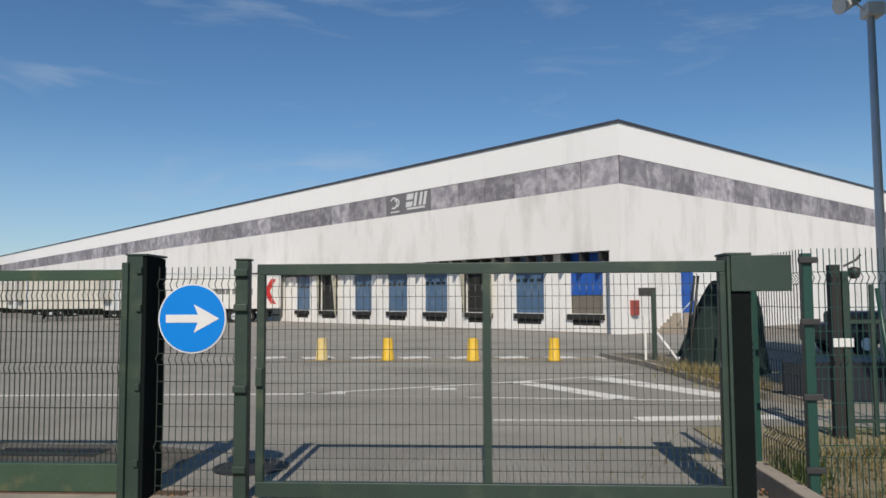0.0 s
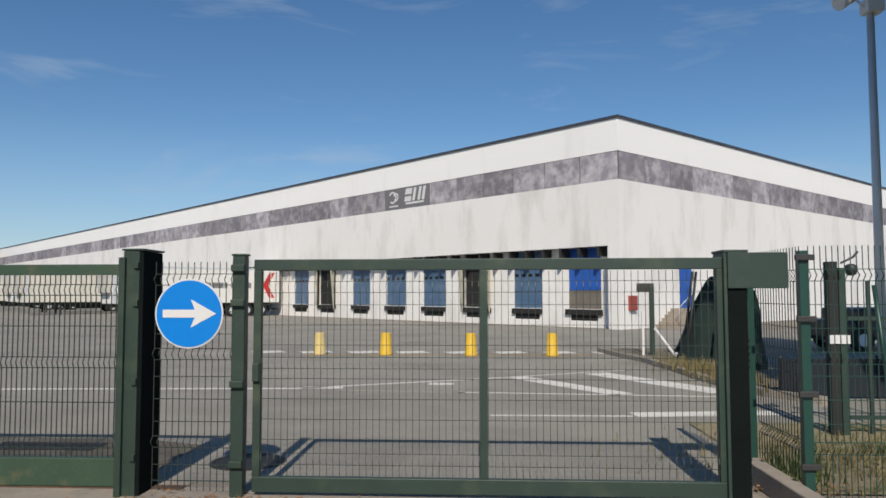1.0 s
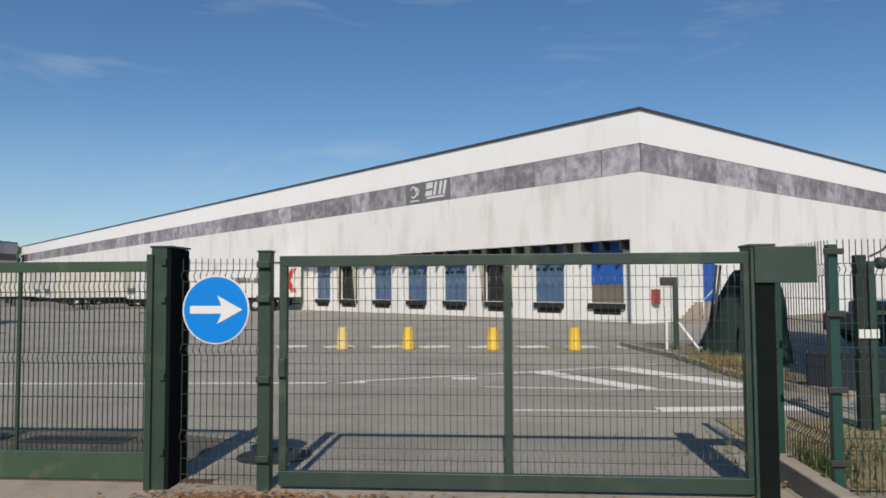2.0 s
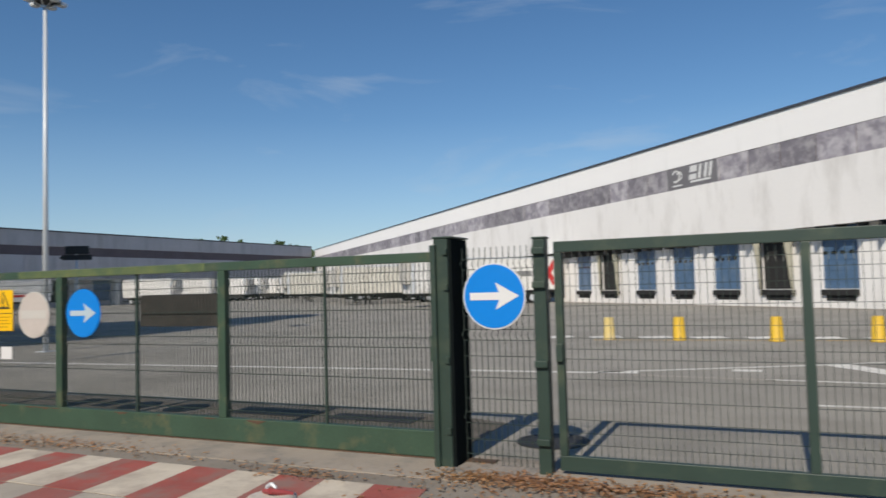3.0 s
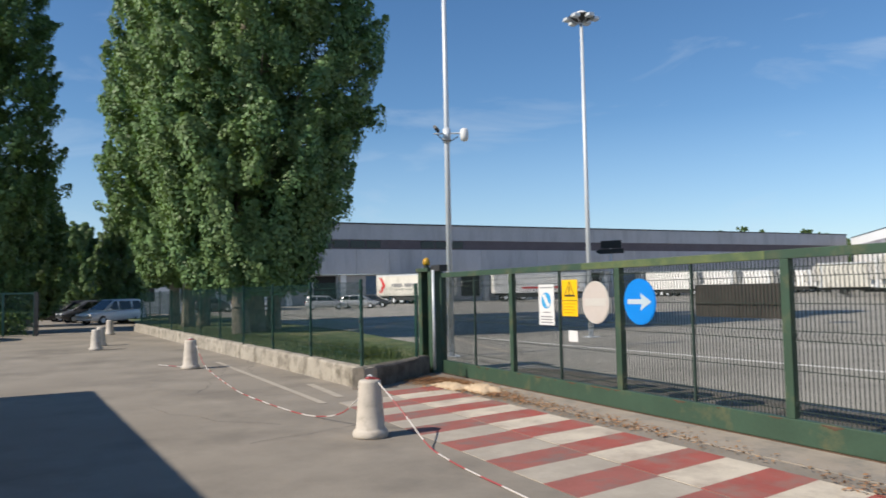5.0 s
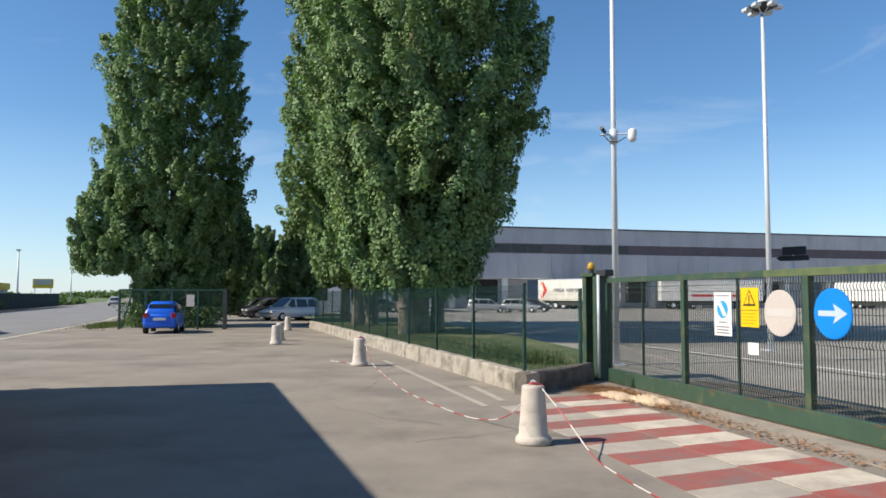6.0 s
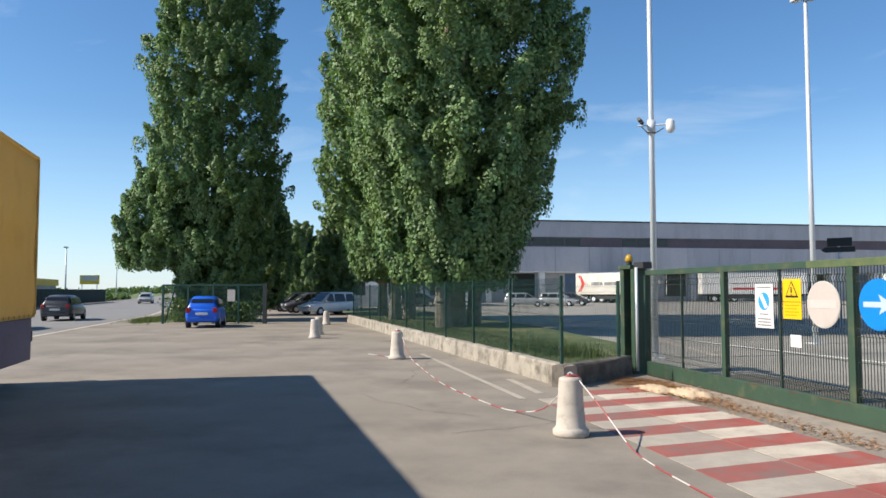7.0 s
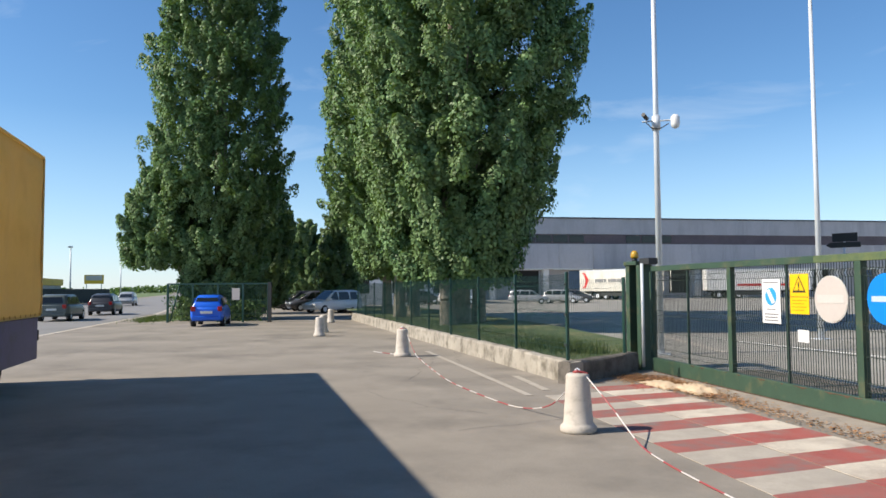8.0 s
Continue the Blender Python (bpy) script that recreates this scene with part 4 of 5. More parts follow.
base = pose(4.41, 36.57, 0, 0, 0, RZ)
trailer(base @ pose(0.3, 35.75, 0, 0, 0, 180), "white box trailer with red chevrons backed against the dock", WHITE, 1)
for k, y in enumerate((52.0, 61.0, 74.0, 88.0, 104.0, 119.0)):
    trailer(base @ pose((-2.0, -1.0, -4.0, -2.0, 0.3, 1.0)[k], y, 0, 0, 0, 180), ("dirty white box trailer parked at the long dock" if k % 2 else "cream box trailer parked at the long dock"), CREAM if k % 2 == 0 else WHITE, 0)
trailer(pose(-98.5, 37.2, 0, 0, 0, 30), "cream box trailer with red chevron beside the grey warehouse", CREAM, 1, length=8.5)
striped = trailer(pose(-96, 53.5, 0, 0, 0, 72), "white trailer with red stripe beside the grey warehouse", WHITE, 0)
part("stripe", one(box, 4.0, -1.27, 1.7, 12.5, -1.266, 2.0), REDPRINT, striped, "red side stripe")
for k, y in enumerate((84.0, 92.5, 101.0, 105.0, 112.0, 118.0)):
    trailer(pose(-96.5, y, 0, 0, 0, 8), "white box trailer parked at the grey warehouse", WHITE, 0, length=9.0)
# ---- yard details ----
DRYSOIL = mat("dry_soil", (0.20, 0.17, 0.13), 0.95, vary=0.3, size=0.5, grain=30, bump=0.8, dirt=(0.12, 0.11, 0.07), dirt_at=0.55, dirt_size=0.5)
for k, (x, y) in enumerate(((-7.15, 21.0), (-5.16, 20.92), (-2.65, 20.75), (-0.30, 20.75))):
    yb = thing("yellow_bollard", "yellow painted conical bollard on the yard island", "bollard", pose(x, y, 0), "yellow bollards")
    part("cone", one(lathe, [(0.19, 0.0), (0.19, 0.05), (0.175, 0.06), (0.145, 0.62), (0.13, 0.66)], 18), YELLOW if k else YELLOW_OLD, yb)
isl = thing("kerb_island", "low curved kerb around the gatehouse island", "kerb", kind="structure")
pts = [(1.21, 22.3), (1.55, 20.3), (1.86, 18.86), (2.05, 17.0), (2.15, 15.0), (2.3, 13.6), (2.6, 12.4), (3.2, 11.5)]
for a, b in zip(pts, pts[1:]):
    bm = bmesh.new()
    slab(bm, [(a[0], a[1], 0), (b[0], b[1], 0), (b[0] + 0.16, b[1], 0), (a[0] + 0.16, a[1], 0)], (0, 0, 0.13))
    part("kerb_stone", bm, KERB, isl)
soil = flat("island_soil", [(1.36, 22.3), (1.7, 20.3), (2.0, 18.86), (2.2, 17.0), (2.3, 15.0), (2.45, 13.6), (2.75, 12.5), (3.5, 12.6), (3.6, 15), (4.4, 20), (3.4, 22.5)], 0.11, DRYSOIL, "rough soil of the gatehouse island", "grass")
bb = thing("barrier_box", "grey road barrier with a raised white boom", "barrier", pose(2.35, 19.8, 0.1))
part("mast", one(box, -0.06, -0.06, 0, 0.06, 0.06, 1.9, 0.01), GREEN, bb)
part("head_plate", one(box, -0.4, -0.03, 1.75, 0.06, 0.03, 1.98), DARKMETAL, bb)
part("rest_post", one(box, -0.28, -0.03, -0.08, -0.22, 0.03, 1.2), SIGNWHITE, bb)
part("boom", one(tube, (0.05, -0.1, 0.75), (0.55, -0.5, -0.05), 0.04, n=10), SIGNWHITE, bb)
part("hinge", one(box, 0.48, -0.62, -0.09, 0.72, -0.38, 0.12, 0.02), METAL, bb)
hd = thing("netted_fence", "leaning gate leaves draped with dark green netting", "fence", pose(2.75, 18.2, 0.1))


def drape(bm, w, d, h, seed):
    """Netting hung over a leaning frame: a wide foot that narrows to a ridge, with folds."""
    n, m_ = 26, 12
    g = []
    for i in range(n):
        a_ = 2 * math.pi * i / n
        row_ = []
        for j in range(m_ + 1):
            t = j / m_
            wide = (1 - t) ** 0.75 * 0.85 + 0.15
            fold = 1 + 0.22 * noise.noise(Vector((math.cos(a_) * 3 + seed, math.sin(a_) * 3, t * 2.5)))
            row_.append(bm.verts.new((w * (0.30 * t + math.cos(a_) * wide * fold * 0.5), d * math.sin(a_) * wide * fold * 0.5, h * t * (1 + 0.06 * noise.noise(Vector((a_, seed, t * 4)))))))
        g.append(row_)
    for i in range(n):
        for j in range(m_):
            bm.faces.new((g[i][j], g[(i + 1) % n][j], g[(i + 1) % n][j + 1], g[i][j + 1])).smooth = True
    bm.faces.new([r_[m_] for r_ in g])


for k, (x, y, w_, h_, a_) in enumerate(((0.55, 0.2, 1.2, 2.1, 6), (0.85, 1.6, 1.4, 2.15, -6), (0.85, -1.7, 1.0, 1.75, 12))):
    part("netting", one(drape, w_, 1.2, h_, 3 + k * 7), DARKNET, hd).matrix_basis = pose(x, y, 0, 0, 0, a_)
    part("pole", one(tube, (0, -0.1, 0), (0.30, -0.1, h_ + 0.15), 0.035, n=8), DARKMETAL, hd).matrix_basis = pose(x - 0.45, y, 0, 0, 0, a_)
# added barrier: its navy sheets stand for dark, shaded ground
tb = thing("tarpaulin_barrier", "added low navy barrier standing for shaded ground behind the fence", "barrier", pose(2.85, 12.2, 0))
for k in range(4):
    part("post", one(tube, (k * 1.6, 0.06, 0), (k * 1.6, 0.06, 0.74), 0.03, n=8), DARKMETAL, tb)
    part("sheet", one(box, k * 1.6 - 0.02, 0, 0.03, k * 1.6 + 1.57, 0.025, 0.68, 0.008), mat("navy_ground_shade", (0.006, 0.009, 0.018), 0.7, vary=0.3, size=0.4) if k == 0 else bpy.data.materials["navy_ground_shade"], tb)
dk = thing("parked_van", "dark vehicle shape parked behind the side fence", "vehicle", pose(12.0, 24.0, 0, 0, 0, 10))
part("body", one(box, -3.0, -1.0, 0.35, 3.6, 1.0, 1.35, 0.12), CARBLACK, dk)
part("bonnet", one(box, -3.9, -0.95, 0.35, -3.01, 0.95, 1.0, 0.12), CARBLACK, dk)
for x in (-2.9, 2.4):
    for y in (-0.9, 0.9):
        wheel_set(dk, x, y, 0.36, 0.24)


def lamp_post(x, y, h, r0, r1, label):
    p = thing("mast", label, "light mast", pose(x, y, 0))
    part("pole", one(tube, (0, 0, 0), (0, 0, h), r0, r1, n=16), METAL, p)
    part("base_plate", one(box, -0.22, -0.22, 0, 0.22, 0.22, 0.03, 0.005), METAL, p)
    return p


m1 = lamp_post(-20.0, 7.8, 13.0, 0.082, 0.05, "tall pale steel mast carrying security cameras")
part("bracket", one(polyline, [(-0.34, -0.05, 5.82), (0.42, -0.05, 5.82)], 0.022), METAL, m1)
part("bracket_ring", one(tube, (0, 0, 5.6), (0, 0, 5.95), 0.105, n=14), METAL, m1)
part("camera_body", one(tube, (-0.30, -0.25, 5.96), (-0.22, 0.0, 5.90), 0.05, n=10), DARKMETAL, m1, "small bullet camera")
part("camera_dome", one(lathe, [(0.03, 5.60), (0.085, 5.63), (0.11, 5.70), (0.11, 5.88), (0.07, 5.94)], 16, 0.46, -0.05), SIGNWHITE, m1, "white dome camera")
part("cable", one(polyline, [(-0.25, -0.1, 5.80), (-0.1, -0.16, 5.62), (0.1, -0.16, 5.60), (0.3, -0.1, 5.72)], 0.014), DARKMETAL, m1)
m1.matrix_basis = pose(-20.0, 7.8, 0, 0, 0, 62)
m2 = lamp_post(-23.5, 15.0, 11.0, 0.092, 0.055, "tall pale steel floodlight mast with ring head")
part("ring", one(lathe, [(0.30, 11.18), (0.44, 11.2), (0.44, 11.26), (0.30, 11.28)], 20), DARKMETAL, m2)
part("dome", one(lathe, [(0.26, 11.22), (0.25, 11.33), (0.17, 11.42), (0.05, 11.45)], 16), SIGNWHITE, m2)
for k in range(6):
    a = k * math.pi / 3
    c, s_ = math.cos(a), math.sin(a)
    part("floodlight", one(box, 0.48 * c - 0.12, 0.48 * s_ - 0.12, 11.10, 0.48 * c + 0.12, 0.48 * s_ + 0.12, 11.22, 0.02), METAL, m2)
    part("strut", one(tube, (0, 0, 10.95), (0.4 * c, 0.4 * s_, 11.18), 0.018, n=6), METAL, m2)
m3 = lamp_post(4.9, 12.9, 6.95, 0.09, 0.065, "grey steel mast with white loudspeaker head by the side fence")
part("floodlight", one(box, -0.12, -0.16, 6.95, 0.2, 0.16, 7.2, 0.02), SIGNWHITE, m3)
bm = bmesh.new()
tube(bm, (-0.20, -0.02, 7.28), (-0.62, -0.12, 7.14), 0.05, 0.17, n=16)
part("horn", bm, SIGNWHITE, m3, "white horn loudspeaker")
part("arm", one(tube, (0, 0, 6.97), (-0.3, -0.05, 7.22), 0.02, n=8), METAL, m3)
bs = thing("direction_sign", "black board seen from behind on a thin pole", "sign", pose(-33.3, 24.0, 0))
part("pole", one(tube, (0, 0, 0), (0, 0, 4.1), 0.05, n=10), METAL, bs)
bm = bmesh.new()
slab(bm, [(-0.42, -0.28, 3.72), (0.48, 0.32, 3.72), (0.48, 0.32, 4.12), (-0.42, -0.28, 4.12)], (0.03, -0.045, 0))
part("board", bm, SIGNBLACK, bs)
bm = bmesh.new()
slab(bm, [(-0.66, -0.44, 3.56), (-0.5, -0.33, 3.44), (0.58, 0.39, 3.44), (0.58, 0.39, 3.69), (-0.5, -0.33, 3.69)], (0.03, -0.045, 0))
part("arrow_board", bm, SIGNBLACK, bs)


# ---- bollards with chain ----
def bollard(x, y, rz, ring=True):
    b = thing("concrete_bollard", "pale tapered concrete bollard with round foot", "bollard", pose(x, y, 0, 0, 0, rz), "concrete bollards")
    part("body", one(lathe, [(0.205, 0.0), (0.212, 0.03), (0.21, 0.07), (0.185, 0.095), (0.172, 0.11), (0.150, 0.40), (0.135, 0.64), (0.128, 0.665), (0.10, 0.675)], 28), BOLLARD, b)
    if ring:
        part("eyelet", one(polyline, [(-0.02, 0, 0.672), (-0.03, 0, 0.71), (0, 0, 0.73), (0.03, 0, 0.71), (0.02, 0, 0.672)], 0.009), METAL, b)
        part("tape_knot", one(polyline, [(-0.06, 0.02, 0.68), (0.02, -0.03, 0.70), (0.07, 0.02, 0.685), (0.10, 0.05, 0.67)], 0.016), REDTAPE, b)
    return b


for k, (x, y) in enumerate(((-4.87, 2.33), (-11.24, 2.24), (-21.18, 1.52), (-29.7, -0.3), (-32.0, -0.1), (-40.2, 0.5))):
    bollard(x, y, 40 * k, k < 3)


def chain(ctrl, n, label, r=0.008):
    """A hanging and lying chain in alternate red and white lengths through the points."""
    P_ = [Vector(p) for p in ctrl]
    pts = []
    for i in range(len(P_) - 1):
        p0, p1, p2, p3 = P_[max(0, i - 1)], P_[i], P_[i + 1], P_[min(len(P_) - 1, i + 2)]
        for k in range(n):
            t = k / n
            pts.append(0.5 * (2 * p1 + (p2 - p0) * t + (2 * p0 - 5 * p1 + 4 * p2 - p3) * t * t + (3 * p1 - p0 - 3 * p2 + p3) * t ** 3))
    pts.append(P_[-1])
    c = thing("barrier_chain", label, "chain")
    run, seg, which = 0.0, [pts[0]], 0
    for a, b in zip(pts, pts[1:]):
        seg.append(b)
        run += (b - a).length
        if run > 0.3:
            part("link_length", one(polyline, seg, r), (WHITETAPE, REDTAPE)[which % 2], c)
            run, seg, which = 0.0, [b], which + 1
    if len(seg) > 1:
        part("link_length", one(polyline, seg, r), (WHITETAPE, REDTAPE)[which % 2], c)


chain([(-21.1, 1.6, 0.62), (-20.6, 1.75, 0.12), (-19.6, 1.78, 0.015), (-17.5, 1.7, 0.015), (-15.87, 1.68, 0.015), (-13.81, 1.87, 0.015), (-12.9, 2.08, 0.02), (-12.0, 2.18, 0.2), (-11.3, 2.24, 0.60)], 6, "red and white plastic chain slung between bollards")
chain([(-11.15, 2.3, 0.66), (-10.7, 2.42, 0.36), (-10.2, 2.50, 0.06), (-9.6, 2.46, 0.015), (-9.0, 2.42, 0.015), (-8.2, 2.40, 0.015), (-7.2, 2.36, 0.015), (-6.2, 2.34, 0.08), (-5.5, 2.34, 0.32), (-4.97, 2.33, 0.67)], 6, "red and white plastic chain sagging to the asphalt")
chain([(-22.6, 0.95, 0.015), (-22.0, 1.25, 0.015), (-21.4, 1.5, 0.02)], 6, "loose end of red and white chain on asphalt")

# cracks in the asphalt
rc = random.Random(9)
for k, (x, y, a, ln) in enumerate(((-11.6, 0.9, 120, 2.0), (-16.5, 1.0, 175, 6.0), (-24.0, -3.0, 160, 8.0), (-30.0, -3.5, 95, 5.0), (-19.5, 2.6, 178, 5.0), (-33.0, -6.0, 170, 9.0), (-12.6, 1.5, 200, 3.0), (-8.0, 9.0, 10, 9.0), (-9.0, 16.0, 175, 12.0))):
    pts_ = [Vector((x, y, 0))]
    ang_ = radians(a)
    while (pts_[-1] - pts_[0]).length < ln:
        ang_ += rc.uniform(-0.5, 0.5)
        ang_ = radians(a) + (ang_ - radians(a)) * 0.7
        pts_.append(pts_[-1] + Vector((math.cos(ang_), math.sin(ang_), 0)) * rc.uniform(0.12, 0.35))
    bm = bmesh.new()
    for p, q in zip(pts_, pts_[1:]):
        w_ = Vector((-(q - p).y, (q - p).x, 0)).normalized() * rc.uniform(0.002, 0.006)
        bm.faces.new([bm.verts.new((v.x, v.y, 0.0035)) for v in (p - w_, q - w_, q + w_, p + w_)])
    tagged(part("crack", bm, CRACK), "thin dark crack in the asphalt", "crack", "", "structure")

# cloth, dry leaves
cl = thing("crumpled_cloth", "crumpled sand coloured cloth on the ground by the gate", "cloth")
for k, (cx, cy, sx, sy, h_) in enumerate(((-13.85, 5.25, 0.42, 0.24, 0.085), (-14.6, 5.05, 0.5, 0.22, 0.055))):
    bm = bmesh.new()
    N = 16
    grid = [[None] * (N + 1) for _ in range(N + 1)]
    for i in range(N + 1):
        for j in range(N + 1):
            u, v = 2 * i / N - 1, 2 * j / N - 1
            fall = max(0.0, 1 - max(abs(u), abs(v)) ** 3)
            z = 0.016 + fall * h_ * (0.6 + 1.6 * abs(noise.noise(Vector((u * 3.6 + k * 5, v * 4.1, 0.3)))))
            grid[i][j] = bm.verts.new((cx + sx * u * (1 + 0.15 * noise.noise(Vector((v * 2, k, 0)))), cy + sy * v * (1 + 0.2 * noise.noise(Vector((u * 2, k + 7, 0)))), z))
    for i in range(N):
        for j in range(N):
            f = bm.faces.new((grid[i][j], grid[i + 1][j], grid[i + 1][j + 1], grid[i][j + 1]))
            f.smooth = True
    part("fold", bm, CLOTH, cl)


def scatter(name, places, size, material, label, category, flatness=0.35, seed=1, lift=0.004, h=0.0):
    """Many small folded leaves or blades on the ground in one mesh; places: centre, spread and number."""
    rng = np.random.default_rng(seed)
    V, F = [], []
    for cx, cy, sx, sy, cnt, zz in places:
        for _ in range(cnt):
            x, y = cx + rng.normal() * sx, cy + rng.normal() * sy
            if cx < -16 and zz > 0.2 and y < 3.62 + (x + 15.2) * 0.0679 + 0.3:
                continue
            if cx < -16 and zz > 0.2 and x > -15.2 - (y - 3.62) * 0.775 - 0.35:
                continue
            a, s_ = rng.uniform(0, 6.28), size * rng.uniform(0.5, 1.4)
            dx, dy = math.cos(a) * s_, math.sin(a) * s_
            b0 = len(V)
            z0 = zz + lift + rng.uniform(0, 0.03 if not h else 0.0)
            if h:
                t = h * rng.uniform(0.4, 1.3)
                V += [(x - dy * 0.12, y + dx * 0.12, zz), (x + dy * 0.12, y - dx * 0.12, zz), (x + dx * 0.6, y + dy * 0.6, zz + t)]
                F.append((b0, b0 + 1, b0 + 2))
            else:
                V += [(x - dx, y - dy, z0), (x - dy * 0.5, y + dx * 0.5, z0 + s_ * flatness * rng.uniform(0, 1)), (x + dx, y + dy, z0 + s_ * 0.2), (x + dy * 0.5, y - dx * 0.5, z0)]
                F.append((b0, b0 + 1, b0 + 2, b0 + 3))
    me = bpy.data.meshes.new(name)
    me.from_pydata(V, [], F)
    me.materials.append(material)
    return tagged(new(name, me), label, category, "", "stuff")


scatter("dry_leaves", [(-14.9, 5.35, 0.5, 0.16, 2800, 0.012), (-15.6, 5.1, 0.4, 0.25, 1800, 0.003), (-13.9, 5.25, 0.7, 0.2, 1500, 0.012), (-12.6, 5.2, 0.7, 0.14, 500, 0.008), (-10.6, 5.2, 0.8, 0.14, 350, 0.008), (-14.4, 4.8, 0.8, 0.3, 200, 0.008),
                       (-4.6, 5.35, 0.45, 0.14, 900, 0.008), (-3.6, 5.35, 0.5, 0.12, 600, 0.008), (-2.2, 5.3, 0.8, 0.1, 200, 0.008), (-0.4, 5.4, 0.5, 0.1, 200, 0.008),
                       (-6.6, 4.95, 0.35, 0.09, 220, 0.008), (-9.5, 5.15, 1.6, 0.12, 300, 0.008), (-4.1, 4.9, 0.9, 0.3, 350, 0.004), (0.6, 6.1, 0.3, 0.15, 160, 0.02)], 0.025, DRYLEAF, "drift of dry brown leaves along the gate", "leaves")
scatter("lawn_grass", [(-20, 5.0, 2.2, 0.8, 9000, 0.30), (-26, 4.6, 3.5, 0.9, 9000, 0.30), (-34, 4.2, 4, 1.0, 4000, 0.30)], 0.04, GRASSBLADE, "mown green grass of the lawn strip", "grass", h=0.045, seed=3)
scatter("tall_weeds", [(-18.0, 4.9, 0.35, 0.25, 500, 0.30), (-19.4, 4.6, 0.5, 0.3, 400, 0.3), (0.85, 6.7, 0.14, 0.2, 130, 0.02), (2.3, 7.6, 0.15, 0.1, 40, 0.02)], 0.10, GRASSBLADE, "tall green weeds growing by the fence", "weeds", h=0.24, seed=5)
scatter("dry_grass", [(2.2, 7.4, 1.1, 0.8, 3500, 0.02)], 0.07, DRYBLADE, "short dry grass tufts on the soil", "grass", h=0.09, seed=6)
scatter("island_weeds", [(2.6, 15.6, 0.35, 1.4, 1200, 0.11)], 0.1, DRYBLADE, "dry weeds along the island kerb", "weeds", h=0.2, seed=8)
scatter("verge_grass", [(-48, -9.0, 2.0, 0.5, 2500, 0.014)], 0.12, GRASSBLADE, "green grass on the road verge", "grass", h=0.2, seed=9)


# ---- trees ----
def tree(x, y, z0, h, radius, base_h, shoots, leaves, size, seed, label, material=LEAF, trunk_r=0.35, shift=(0, 0), profile=None, trunks=1, name="poplar_tree"):
    """A trunk with limbs and a crown of upright leafy shoots that stand out unevenly, over a thinner core."""
    rng = np.random.default_rng(seed)
    t = thing(name, label, "tree", pose(x, y, z0))
    for k in range(trunks):
        bm = bmesh.new()
        ox, oy = (rng.uniform(0.7, 1.5) * (-1) ** k, rng.uniform(-0.9, 0.9)) if k else (0, 0)
        pts_ = [(ox, oy, 0), (ox * 1.1, oy * 1.1, base_h * 0.5), (ox * 0.8 + shift[0], oy + shift[1], base_h + 2), (shift[0], shift[1], h * 0.9)]
        rs = [trunk_r * 1.25, trunk_r, trunk_r * 0.75, 0.05]
        for a, b, ra, rb in zip(pts_, pts_[1:], rs, rs[1:]):
            tube(bm, a, b, ra, rb, n=12, caps=False)
        part("trunk", bm, BARK, t)
    for k in range(9 if trunk_r > 0.25 else 3):
        limbs = bmesh.new()
        a = rng.uniform(0, 6.28)
        zz = base_h + (h - base_h) * rng.uniform(0.02, 0.7)
        r = radius * 0.55
        tube(limbs, (shift[0], shift[1], zz), (shift[0] + math.cos(a) * r, shift[1] + math.sin(a) * r, zz + r * 1.6), 0.09, 0.02, n=6, caps=False)
        part("limb", limbs, BARK, t)
    prof = profile or (lambda u: min(1.0, 0.55 + 2.0 * u) * (1.0 - max(0.0, u - 0.55) ** 1.6 * 2.4))
    n = shoots
    u = rng.uniform(0, 1, n) ** 1.25
    ang = rng.uniform(0, 2 * math.pi, n)
    core = rng.uniform(0, 1, n) < 0.38
    rr = np.where(core, rng.uniform(0.22, 0.72, n), np.sqrt(rng.uniform(0.52, 1.0, n)))
    wob = np.array([0.95 + 0.18 * noise.noise(Vector((math.cos(a) * 1.5 + seed, math.sin(a) * 1.5, v * h * 0.28)))
                    + 0.22 * noise.noise(Vector((math.cos(a) * radius * 0.8, math.sin(a) * radius * 0.8 + seed, v * h * 0.55))) for a, v in zip(ang, u)])
    pr = np.array([max(0.08, prof(v)) for v in u]) * radius * wob
    up = rng.uniform(0.9, 2.2, n)
    ax = np.stack([np.cos(ang), np.sin(ang), up], 1) + rng.normal(size=(n, 3)) * 0.3
    ax /= np.linalg.norm(ax, axis=1)[:, None]
    mid = np.stack([np.cos(ang) * pr * rr + shift[0], np.sin(ang) * pr * rr + shift[1], base_h + u * (h - base_h)], 1)
    scale_ = 0.62 + radius * 0.085
    ln = rng.uniform(0.7, 1.35, n) * scale_
    wd = rng.uniform(0.30, 0.56, n) * scale_
    m_ = leaves
    idx = np.repeat(np.arange(n), m_)
    q = n * m_
    along = rng.uniform(-0.5, 0.5, q)
    side = rng.normal(size=(q, 3))
    side -= ax[idx] * np.sum(side * ax[idx], axis=1)[:, None]
    side /= np.linalg.norm(side, axis=1)[:, None] + 1e-9
    spread = wd[idx] * (1.0 - 0.75 * np.clip(along + 0.1, 0, 1) / 0.6) * rng.uniform(0.15, 1.0, q) ** 0.6
    c = mid[idx] + ax[idx] * (along * ln[idx])[:, None] + side * spread[:, None]
    nrm = side * 1.0 + np.array([0, 0, 0.45]) + np.stack([np.cos(ang), np.sin(ang), np.zeros(n)], 1)[idx] * 0.6 + rng.normal(size=(q, 3)) * 0.26
    nrm /= np.linalg.norm(nrm, axis=1)[:, None] + 1e-9
    tan = np.cross(nrm, rng.normal(size=(q, 3)))
    tan /= np.linalg.norm(tan, axis=1)[:, None] + 1e-9
    bit = np.cross(nrm, tan)
    s_ = size * rng.uniform(0.55, 1.35, (q, 1))
